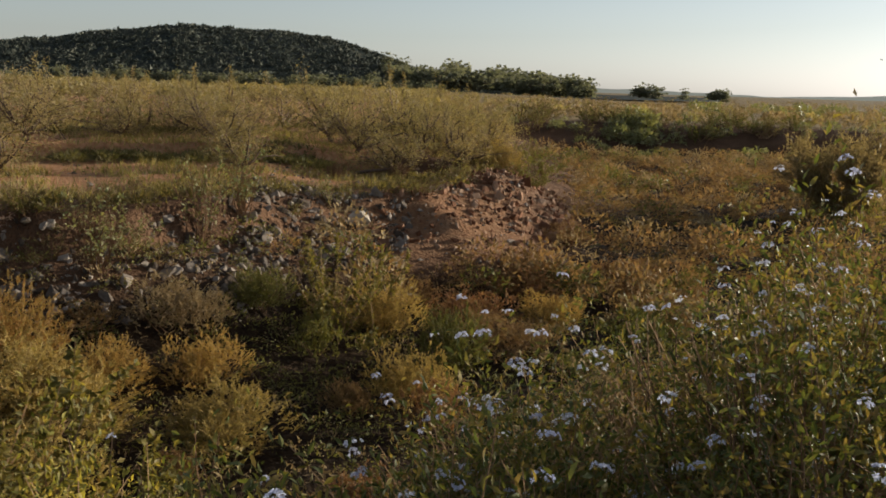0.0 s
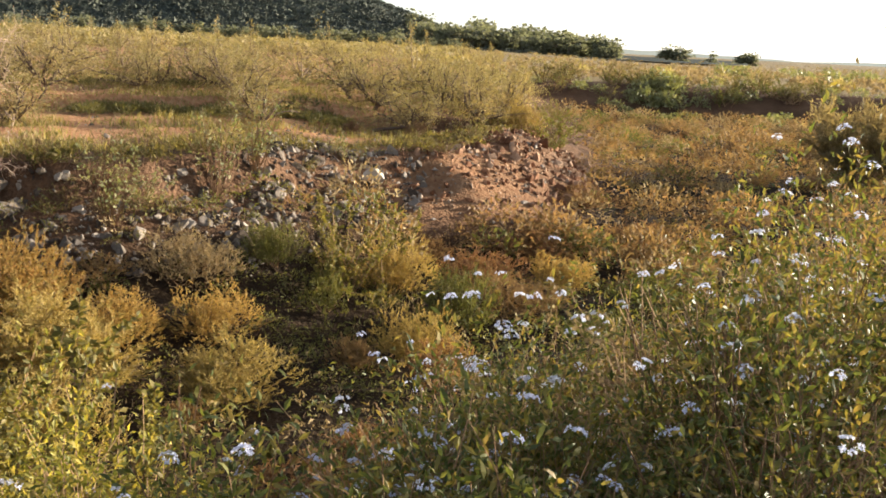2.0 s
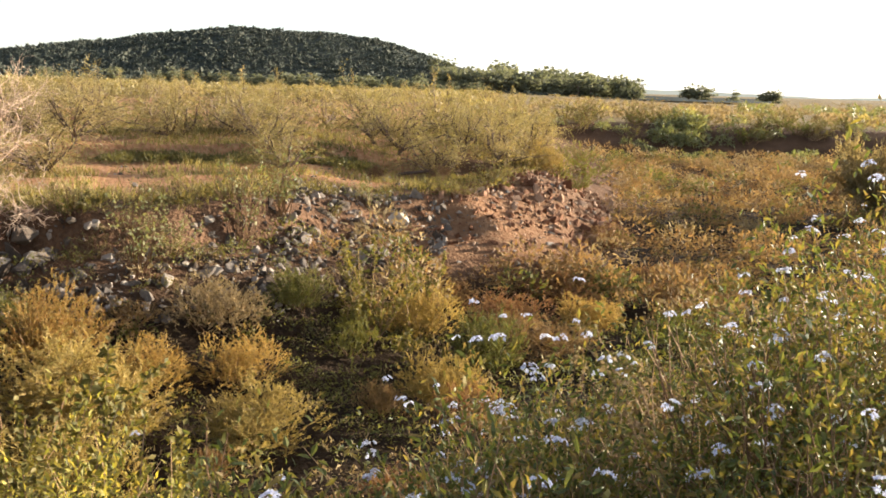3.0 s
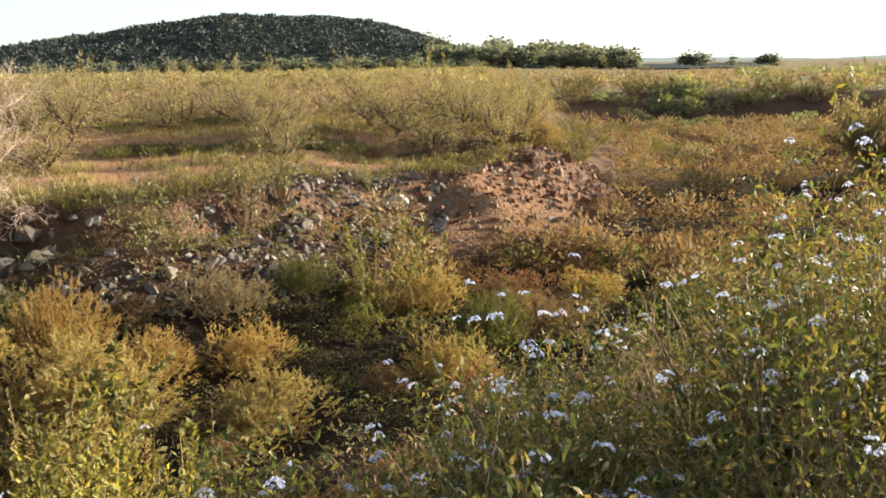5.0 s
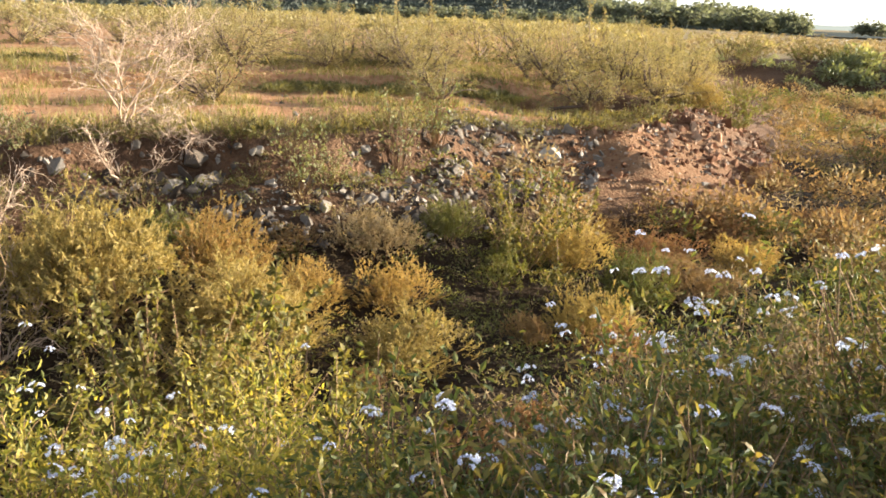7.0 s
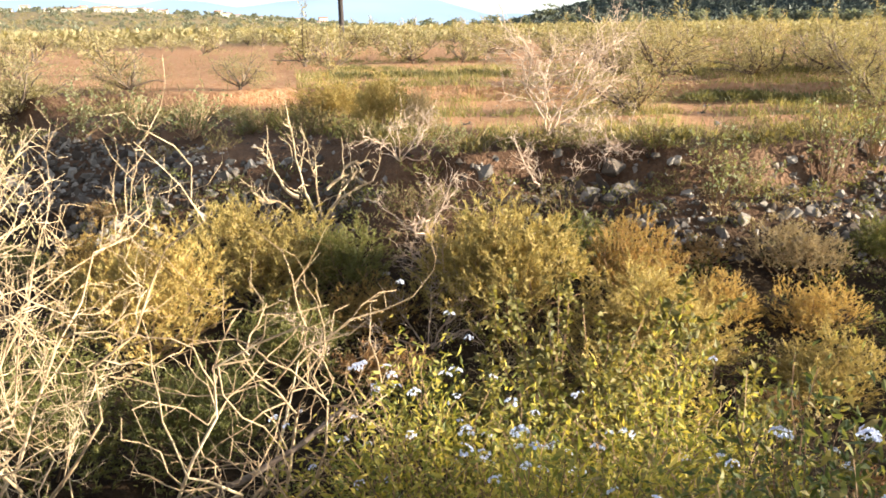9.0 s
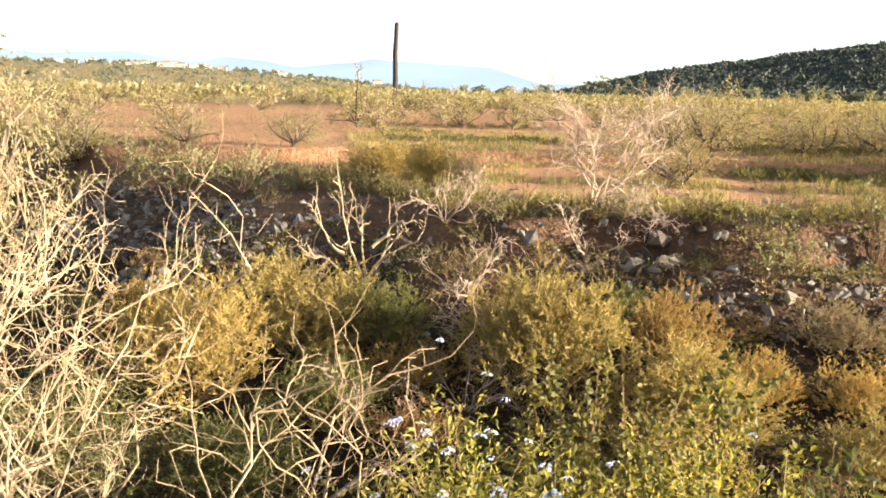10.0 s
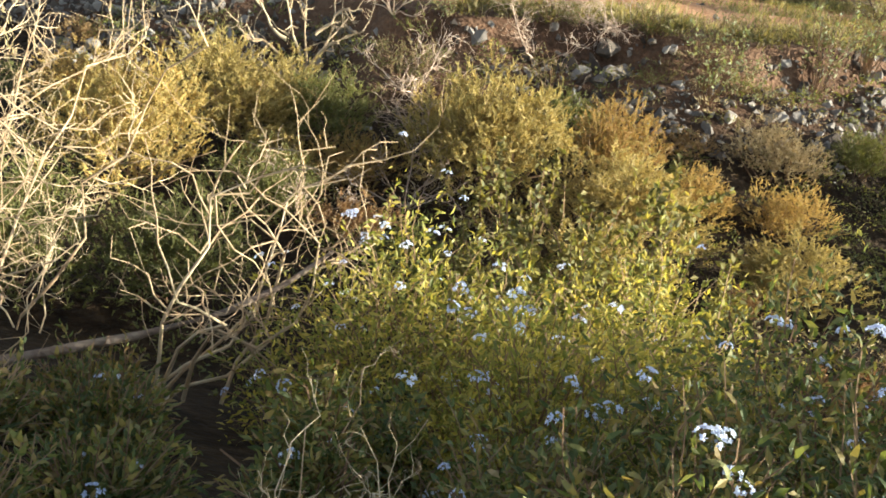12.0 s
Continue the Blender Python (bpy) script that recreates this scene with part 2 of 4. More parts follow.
TEMPLATES = {
    "diamond": (((0, 0, 0), (0.5, 0.5, 0.08), (1, 0, 0), (0.5, -0.5, 0.08)), ((0, 2, 1), (0, 3, 2))),
    "lance": (((0, 0, 0), (0.35, 0.5, 0.1), (0.35, -0.5, 0.1), (0.75, 0.3, 0.06), (0.75, -0.3, 0.06), (1, 0, -0.1)), ((0, 2, 1), (1, 2, 4), (1, 4, 3), (3, 4, 5))),
    "needle": (((0, 0.5, 0), (0, -0.5, 0), (1, 0, 0)), ((0, 1, 2),)),
}


def leaves(rng, p, d, length, width, kind="diamond", flat=0.4):
    """Leaves at p along d; flat: how much they lie level."""
    tv, tf = (np.array(a, float) for a in TEMPLATES[kind])
    d = unit(d)
    side = unit(np.cross(d, unit(rng.normal(size=d.shape)) + np.array([0, 0, flat])))
    nor = np.cross(side, d)
    length, width = (np.broadcast_to(np.asarray(a, float), (len(p),))[:, None, None] for a in (length, width))
    v = p[:, None] + d[:, None] * tv[None, :, :1] * length + side[:, None] * tv[None, :, 1:2] * width + nor[:, None] * tv[None, :, 2:] * length
    f = tf.astype(int)[None] + (np.arange(len(p)) * len(tv))[:, None, None]
    return v, f


def tubes(paths, radii, sides=4):
    """Tapered twigs along paths of shape (n, k, 3)."""
    n, k, _ = paths.shape
    tan = unit(np.gradient(paths, axis=1))
    a = unit(np.cross(tan, np.array([0.31, 0.52, 0.17]) + 0 * tan))
    b = np.cross(tan, a)
    ang = np.arange(sides) * 2 * math.pi / sides
    ring = a[:, :, None] * np.cos(ang)[None, None, :, None] + b[:, :, None] * np.sin(ang)[None, None, :, None]
    v = paths[:, :, None] + ring * np.broadcast_to(radii, (n, k))[:, :, None, None]
    idx = np.arange(n * k * sides).reshape(n, k, sides)
    nxt = np.roll(idx, -1, axis=2)
    q0, q1, q2, q3 = idx[:, :-1], nxt[:, :-1], nxt[:, 1:], idx[:, 1:]
    f = np.concatenate([np.stack([q0, q1, q2], -1).reshape(-1, 3), np.stack([q0, q2, q3], -1).reshape(-1, 3)])
    return v, f


def grow(rng, start, way, length, k=6, wiggle=0.25, up=0.0, hold=0.0):
    """Crooked paths from start along way. hold: how much they keep to their first way."""
    d, pts = unit(way), [start]
    first = d.copy()
    step = np.broadcast_to(np.asarray(length, float), (len(start),))[:, None] / (k - 1)
    for _ in range(k - 1):
        pts.append(pts[-1] + d * step)
        d = unit(d * (1 - hold) + first * hold + rng.normal(size=d.shape) * wiggle + np.array([0, 0, up]))
        first = unit(first + np.array([0, 0, up]))
    return np.stack(pts, 1)


def along(rng, paths, count, low=0.3):
    """Random places on the paths, and the way of the path there."""
    n, k, _ = paths.shape
    i = rng.integers(0, n, count)
    s = low + (1 - low) * rng.random(count)
    j = np.minimum((s * (k - 1)).astype(int), k - 2)
    w = (s * (k - 1) - j)[:, None]
    return paths[i, j] * (1 - w) + paths[i, j + 1] * w, unit(paths[i, j + 1] - paths[i, j]), s


def hemi(rng, n, up=0.0):
    d = rng.normal(size=(n, 3))
    d[:, 2] = np.abs(d[:, 2]) + up
    return unit(d)


def wave(x, y, scale, seed=0.0):
    """A cheap smooth unevenness between -1 and 1."""
    x, y = x / scale, y / scale
    return (np.sin(1.7 * x + 0.9 * y + seed) + np.sin(-1.1 * x + 1.9 * y + 2.1 * seed + 1.3) + np.sin(2.9 * x - 2.3 * y + 0.7 * seed) * 0.6 + np.sin(3.7 * x + 3.1 * y + seed * 1.9) * 0.4) / 3.0


# ---------------------------------------------------------------- the lie of the land
TERRACE_EDGE = [(-400, 44), (-60, 18), (-30, 11.5), (-20, 9.3), (-16, 9.0), (-13, 9.8), (-11, 9.9), (-9.6, 9.3), (-8.2, 8.8), (-7.1, 8.4), (-6.37, 8.6), (-5.7, 9.3), (-4.96, 10.0), (-4.3, 10.2), (-3.6, 10.6), (-3.2, 11.7), (-2.6, 13.2), (-1.4, 14.2),
                (-0.4, 14.9), (0.4, 16.6), (0.85, 18.4), (1.1, 20.5), (1.25, 24), (1.35, 30), (1.45, 38), (1.7, 41.5), (7.6, 45.5), (13.1, 45), (25, 42), (60, 36), (400, 10)]
ROAD_EDGE = [(-400, -30), (-60, -4), (-6, -1.0), (-3, -0.2), (-1, 0.4), (0.6, 0.8), (2.0, 1.6), (4, 3.6), (8, 8), (14, 12.5), (30, 17), (80, 20), (400, 0)]


def edge_distance(x, y, line):
    """Distance to a line, and whether a place lies above it (in y)."""
    best = np.full(x.shape, 1e9)
    for (ax, ay), (bx, by) in zip(line[:-1], line[1:]):
        dx, dy = bx - ax, by - ay
        t = np.clip(((x - ax) * dx + (y - ay) * dy) / (dx * dx + dy * dy), 0, 1)
        best = np.minimum(best, np.hypot(x - ax - t * dx, y - ay - t * dy))
    lx, ly = np.array([p[0] for p in line]), np.array([p[1] for p in line])
    return best, y > np.interp(x, lx, ly)


def ease(a, b, v):
    t = np.clip((v - a) / (b - a), 0, 1)
    return t * t * (3 - 2 * t)


def land(x, y):
    """Height of the ground."""
    x, y = np.asarray(x, float), np.asarray(y, float)
    d1, above = edge_distance(x, y, TERRACE_EDGE)
    d1 = np.where(above, 0, d1) + np.where(above, 0, 1) * (0.26 * wave(x, y, 0.9, 3) + 0.10 * wave(x, y, 0.3, 7))
    d1 = np.maximum(d1, 0)
    d2, over = edge_distance(x, y, ROAD_EDGE)
    d2 = np.where(over, d2, 0)
    left = ease(-8.0, -9.5, x)
    pile = np.exp(-(((x - 0.7) / 1.4) ** 2 + ((y - 16.6) / 2.4) ** 2))
    w1 = 0.30 + 0.5 * ease(-3.4, -2.2, x) + 2.5 * left * ease(-17, -13, x) + 0.9 * pile + 1.2 * ease(2.5, 6, x)
    z1 = 2.0 - 0.22 * ease(-3.5, -1.5, x) * ease(24, 17, y) - 0.42 * ease(0, 1, d1 / w1) - 0.40 * ease(0, 1, (d1 - 0.5 * w1) / (1.1 + w1)) - 0.73 * ease(0, 1, (d1 - 0.5 * w1) / 4.5)
    z2 = 1.95 - 1.5 * ease(0, 4.2, d2)
    bed = 0.55 + 0.06 * np.clip(-x - 3, 0, 6) + 0.25 * ease(12, 30, y) + 0.07 * wave(x, y, 1.6, 1)
    z = np.maximum(np.maximum(z1, z2), bed)
    berm = np.hypot(x - 0.0, y - 0.0)
    step = ease(18.15, 18.5, berm + 0.35 * wave(x, y, 3.0, 8)) * np.where(above, 1, 0) * ease(1.5, -1.0, x)
    z = z + 0.27 * step
    z = z + 0.14 * np.exp(-(((x - 0.7) / 0.8) ** 2 + ((y - 17.4) / 1.2) ** 2))
    far = np.hypot(x, y)
    z = z + 11.0 * ease(180, 560, far) * ease(-0.62, -0.86, x / np.maximum(far, 1))
    z = z - 0.9 * ease(50, 200, far) * ease(0.0, 0.2, x / np.maximum(far, 1))
    return z + 0.035 * wave(x, y, 0.55, 5) * ease(80, 20, far)


def graded(lo, fine_lo, fine_hi, hi, fine, ratio=1.12):
    mid = list(np.arange(fine_lo, fine_hi, fine))
    out, s, v = [], fine, mid[-1]
    while v < hi:
        s *= ratio
        v += s
        out.append(min(v, hi))
    pre, s, v = [], fine, mid[0]
    while v > lo:
        s *= ratio
        v -= s
        pre.append(max(v, lo))
    return np.array(pre[::-1] + mid + out)


def grid_mesh(name, xs, ys, fz, material):
    gx, gy = np.meshgrid(xs, ys)
    v = np.stack([gx, gy, fz(gx, gy)], -1)
    idx = np.arange(gx.size).reshape(gx.shape)
    a, b, c, d = idx[:-1, :-1], idx[:-1, 1:], idx[1:, 1:], idx[1:, :-1]
    f = np.concatenate([np.stack([a, b, c], -1).reshape(-1, 3), np.stack([a, c, d], -1).reshape(-1, 3)])
    s = Soup()
    s.add((v, f))
    return s.mesh(name, material, True)


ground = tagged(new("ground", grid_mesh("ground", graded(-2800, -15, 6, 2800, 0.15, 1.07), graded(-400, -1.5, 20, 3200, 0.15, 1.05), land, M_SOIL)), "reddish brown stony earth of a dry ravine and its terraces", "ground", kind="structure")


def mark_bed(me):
    """Where litter lies and shade is painted in: the low ground of the ravine and the near bank under the hedge."""
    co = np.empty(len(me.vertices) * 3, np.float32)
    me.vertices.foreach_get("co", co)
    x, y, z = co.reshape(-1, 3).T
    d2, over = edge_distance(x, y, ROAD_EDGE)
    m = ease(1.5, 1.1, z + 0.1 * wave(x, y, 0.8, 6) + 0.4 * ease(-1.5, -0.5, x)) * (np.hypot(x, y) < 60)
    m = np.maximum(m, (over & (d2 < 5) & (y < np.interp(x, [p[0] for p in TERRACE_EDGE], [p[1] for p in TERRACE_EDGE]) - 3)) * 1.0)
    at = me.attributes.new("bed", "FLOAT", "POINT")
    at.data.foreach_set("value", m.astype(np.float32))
    d1, above = edge_distance(x, y, TERRACE_EDGE)
    spoil = 0.5 * np.exp(-(((x - 0.1) / 1.7) ** 2 + ((y - 14.6) / 2.4) ** 2)) * ease(0.8, 1.1, z + 0.1 * wave(x, y, 0.6, 5))
    at = me.attributes.new("tilled", "FLOAT", "POINT")
    field = above * ease(1.2, 2.6, d1 + 0.6 * wave(x, y, 1.1, 4))
    at.data.foreach_set("value", np.maximum(spoil, field * ease(100, 48, np.hypot(x, y)) * ease(1.2, 0.2, x)).astype(np.float32))
    at = me.attributes.new("straw", "FLOAT", "POINT")
    at.data.foreach_set("value", (field * np.maximum(ease(0.2, 1.2, x) * ease(1.0, 4.0, d1), ease(48, 100, np.hypot(x, y)))).astype(np.float32))


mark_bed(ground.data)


def put(ob, x, y, turn=0.0, scale=1.0, sink=0.03):
    """Stands a thing on the ground."""
    z = float(land(np.array([x]), np.array([y]))[0]) - sink
    ob.location = (x, y, z)
    ob.rotation_euler = (0, 0, radians(turn))
    s = scale if isinstance(scale, tuple) else (scale, scale, scale)
    ob.scale = s
    return ob


# ---------------------------------------------------------------- hill and distance
HILL_LINE = [(38.0, -0.5), (34.0, 0.1), (31.5, 0.55), (29.9, 0.95), (27.2, 1.48), (25.25, 1.85), (23.0, 2.15), (20.5, 2.55), (18.5, 2.75), (16.4, 3.05), (15.3, 3.17), (14.3, 3.1), (10.1, 3.06), (8.8, 2.86), (7.1, 2.61), (5.8, 2.28), (4.4, 1.84), (2.4, 1.29), (0.3, 0.75), (-3, 0.3), (-6, 0.0), (-9, -0.35), (-14, -0.5)]


def hill_height(x, y):
    """A long low hill, its crest 380 m off, sloping to both sides."""
    turn = np.degrees(np.arctan2(-x, y))
    r = np.hypot(x, y)
    az = np.array([a for a, _ in HILL_LINE][::-1])
    el = np.array([e for _, e in HILL_LINE][::-1])
    crest = 3.5 + 385 * np.tan(np.radians(np.interp(turn, az, el) - 0.20)) - 1.4
    rise = ease(262, 385, r) * (1 - 0.75 * ease(385, 560, r))
    return 1.5 + np.maximum(crest, 0) * rise + 1.1 * wave(x, y, 22, 2) * rise


def hill_mesh(name, material):
    az, r = np.radians(np.linspace(-16, 37, 220)), np.linspace(255, 560, 70)
    ga, gr = np.meshgrid(az, r)
    gx, gy = -np.sin(ga) * gr, np.cos(ga) * gr
    v = np.stack([gx, gy, hill_height(gx, gy)], -1)
    idx = np.arange(gx.size).reshape(gx.shape)
    a, b, c, d = idx[:-1, :-1], idx[:-1, 1:], idx[1:, 1:], idx[1:, :-1]
    s = Soup()
    s.add((v, np.concatenate([np.stack([a, c, b], -1).reshape(-1, 3), np.stack([a, d, c], -1).reshape(-1, 3)])))
    return s.mesh(name, material, True)


hill = tagged(new("hill", hill_mesh("hill", M_HILL)), "long low hill of dark earth under green scrub", "hill", kind="structure")


def crowns(rng, x, y, z, size, per=26, leaf=0.32, tall=1.0, wide=1.0, up=0.0, level=False):
    """Clumps of foliage as ragged balls of leaves, for things far off."""
    n = len(x)
    c = np.stack([x, y, z], -1)
    d = unit(rng.normal(size=(n, per, 3)))
    d[:, :, 2] = np.abs(d[:, :, 2]) * 1.2 - 0.25
    rad = (0.55 + 0.5 * rng.random((n, per, 1))) * size[:, None, None] * 0.5
    p = c[:, None] + d * rad * np.array([1, 1, tall]) + np.array([0, 0, 0.30]) * size[:, None, None] * tall
    way = unit(d + rng.normal(size=d.shape) * 0.6 + np.array([0, 0, up]))
    if level:
        way = unit(way * np.array([1, 1, 0.2]))
    ln = np.repeat(size, per) * leaf * (0.7 + 0.6 * rng.random(n * per))
    return leaves(rng, p.reshape(-1, 3), way.reshape(-1, 3), ln, ln * wide, "needle", 5.0 if level else 0.4)


def hill_scrub():
    """Low trees and scrub: close along the crest, scattered over the slope."""
    rng = rng_of(11)
    n = 9500
    az = np.radians(rng.uniform(-4, 37, n))
    r = np.where(rng.random(n) < 0.12, rng.uniform(372, 390, n), rng.uniform(268, 376, n))
    x, y = -np.sin(az) * r, np.cos(az) * r
    s = Soup()
    s.add(crowns(rng, x, y, hill_height(x, y) - 0.3, rng.uniform(0.8, 2.1, n) * np.where(rng.random(n) > 0.95, 1.5, 1.0), per=16, leaf=0.42, tall=0.75, wide=0.8))
    return tagged(new("hill_scrub", s.mesh("hill_scrub", L_PINE)), "dense dark green scrub and low pines on the hill", "scrub", kind="stuff")


hill_scrub()


def far_range(name, label, r, line, material):
    """A far mountain range: crest heights (degrees left, degrees up) at r metres, sloping towards the plain."""
    az = np.radians(np.linspace(line[0][0], line[-1][0], 240))
    el = np.interp(np.degrees(az), [a for a, _ in line][::1] if line[0][0] < line[-1][0] else [a for a, _ in line][::-1], [e for _, e in line] if line[0][0] < line[-1][0] else [e for _, e in line][::-1])
    top = r * np.tan(np.radians(el)) + 3.5 + 0.0012 * r * wave(np.degrees(az), 0 * az, 1.3, 4)
    rows = []
    for k, (dr, h) in enumerate(((-0.18, 0.0), (-0.10, 0.45), (-0.04, 0.8), (0.0, 1.0), (0.08, 0.6))):
        rr = r * (1 + dr)
        rows.append(np.stack([-np.sin(az) * rr, np.cos(az) * rr, -25 + (top + 25) * h], -1))
    v = np.stack(rows)
    idx = np.arange(v.shape[0] * v.shape[1]).reshape(v.shape[:2])
    a, b, c, d = idx[:-1, :-1], idx[:-1, 1:], idx[1:, 1:], idx[1:, :-1]
    s = Soup()
    s.add((v, np.concatenate([np.stack([a, b, c], -1).reshape(-1, 3), np.stack([a, c, d], -1).reshape(-1, 3)])))
    return tagged(new(name, s.mesh(name, material, True)), label, "mountains", kind="structure")


far_range("backdrop_mountains", "pale blue hazy mountain range far behind the plain", 2500,
          [(28, 0.4), (34.2, 0.55), (36, 1.0), (37.3, 1.4), (39.5, 1.5), (41.7, 1.58), (44.4, 1.78), (45.7, 1.48), (47.5, 1.3), (49, 1.2), (51.4, 1.55), (53, 1.67), (55.2, 1.25), (56.8, 1.55), (58.3, 1.88), (59.8, 1.7), (62.5, 1.55), (66, 1.75), (74, 1.6)], mountain_material("hazy_blue_mountains", (0.185, 0.21, 0.232)))
far_range("backdrop_ridge", "hazy low ridge behind the plain", 1500, [(-70, 0.3), (-40, 0.2), (-30, 0.35), (-26, 0.3), (-20, -0.05), (-14, 0.1), (-9, 0.2), (0, 0.1), (8, 0.1)], mountain_material("hazy_ridge", (0.17, 0.165, 0.13)))


def pine(seed, h, w):
    """A pine: trunk, limbs, and a crown of many clumps."""
    rng = rng_of(seed)
    root = new("pine_tree")
    t = grow(rng, np.zeros((1, 3)), np.array([[0, 0, 1.0]]), h * 0.8, 6, 0.05, 0.1)
    b, d, s = along(rng, t, 12, 0.1)
    limbs = grow(rng, b, hemi(rng, 12, 0.1), w * 0.45, 4, 0.15, 0.1)
    part("trunk", Soup().add(tubes(t, np.linspace(0.03 * h, 0.01 * h, 6)[None], 6)).add(tubes(limbs, np.linspace(0.012 * h, 0.004 * h, 4)[None], 4)).mesh("trunk", M_BARK), root)
    c, _, _ = along(rng, limbs, 60, 0.3)
    c = c + rng.normal(size=c.shape) * np.array([w * 0.12, w * 0.12, h * 0.08])
    part("crown", Soup().add(crowns(rng, c[:, 0], c[:, 1], c[:, 2], rng.uniform(0.2, 0.36, 60) * w, 8, 0.46, 0.8)).mesh("crown", L_PINEBELT), root)
    return tagged(root, "dark green pine in the belt at the hill's foot", "tree", "pine belt")


def pine_belt():
    rng = rng_of(5)
    kinds = [pine(100 + i, 11 + i, 9.5) for i in range(4)]
    first = list(kinds)
    spots = [(rng.uniform(-8.4, 3.5), rng.uniform(280, 330), rng.uniform(0.34, 0.68)) for _ in range(120)]
    spots += [(rng.uniform(2.0, 27.0), rng.uniform(262, 282), rng.uniform(0.3, 0.5)) for _ in range(60)]
    spots += [(rng.uniform(1.0, 5.5), rng.uniform(262, 280), rng.uniform(0.3, 0.42)) for _ in range(30)]
    spots += [(rng.uniform(29, 39), rng.uniform(300, 340), rng.uniform(0.3, 0.5)) for _ in range(26)]
    spots += [(-11.4, 330, 0.5), (-11.9, 330, 0.55), (-12.4, 330, 0.45), (-13.9, 360, 0.4), (-15.6, 330, 0.42), (-16.0, 330, 0.45), (-16.4, 330, 0.4), (30.6, 330, 0.7), (31.3, 330, 0.65)]
    for i, (deg, r, k) in enumerate(spots):
        ob = first.pop() if first else copy_thing(kinds[i % 4], Matrix.Identity(4))
        a = radians(deg)
        k *= 1.1 if -6 < deg < 0 else 0.95
        x, y = -math.sin(a) * r, math.cos(a) * r
        ob.location = (x, y, max(0.0, float(hill_height(np.array([x]), np.array([y]))[0]) - 1.6) if deg < 20 else 0.0)
        ob.rotation_euler = (0, 0, rng.uniform(0, 6.28))
        ob.scale = (k * 1.3, k * 1.3, k * 0.85)


pine_belt()


def far_scrub():
    """Bushes dotted over the plain, past the orchard and the far bank."""
    rng = rng_of(21)
    n = 4800
    az, r = np.radians(np.concatenate([rng.uniform(-34, 3, n // 3), rng.uniform(0, 78, n - n // 3)])), 42 + 420 * rng.random(n) ** 1.7
    r = np.where(np.degrees(az) > 2, r + 22, r)
    x, y = -np.sin(az) * r, np.cos(az) * r
    keep = y > np.interp(x, [p[0] for p in TERRACE_EDGE], [p[1] for p in TERRACE_EDGE]) + 1
    x, y = x[keep], y[keep]
    size = rng.uniform(0.5, 1.6, len(x)) * np.where(x > -2, 0.8, np.where(x < -45, 1.35, 1.0))
    dry = (x > -2) & (rng.random(len(x)) < 0.75)
    for m, name, material, label in ((~dry, "plain_scrub", L_ORCHARD, "low yellowish scrub scattered over the plain"), (dry, "dry_plain_scrub", L_DRY, "pale dry scrub scattered over the plain")):
        s = Soup()
        s.add(crowns(rng, x[m], y[m], land(x[m], y[m]), size[m], 38, 0.2, 0.7, 0.7))
        tagged(new(name, s.mesh(name, material)), label, "scrub", kind="stuff")


far_scrub()


def plain_bushes():
    """Tall soft bushes in a row across the plain, and dark ones on the far bank."""
    rng = rng_of(23)
    n = 90
    az, r = np.radians(rng.uniform(-36, -14.5, n)), rng.uniform(75, 150, n)
    x, y = -np.sin(az) * r, np.cos(az) * r
    s = Soup()
    s.add(crowns(rng, x, y, land(x, y) - 0.2, rng.uniform(0.9, 2.3, n), 110, 0.16, 0.7, 0.5))
    tagged(new("plain_bushes", s.mesh("plain_bushes", L_GREYGREEN)), "soft yellow-green bushes in a row across the plain", "bushes", kind="stuff")
    m = 70
    az = np.radians(np.concatenate([rng.uniform(-12.5, -9.5, 14), rng.uniform(-32, -2, m - 14)]))
    r = np.concatenate([rng.uniform(43, 46, 14), rng.uniform(40, 49, m - 14)])
    x, y = -np.sin(az) * r, np.cos(az) * r
    s = Soup()
    s.add(crowns(rng, x, y, land(x, y) - 0.1, np.concatenate([rng.uniform(0.9, 1.7, 14), rng.uniform(0.4, 1.1, m - 14)]), 150, 0.14, 0.8, 0.5))
    tagged(new("far_bank_bushes", s.mesh("far_bank_bushes", L_GREYGREEN)), "dull green bushes on the far bank of the ravine", "bushes", kind="stuff")


plain_bushes()


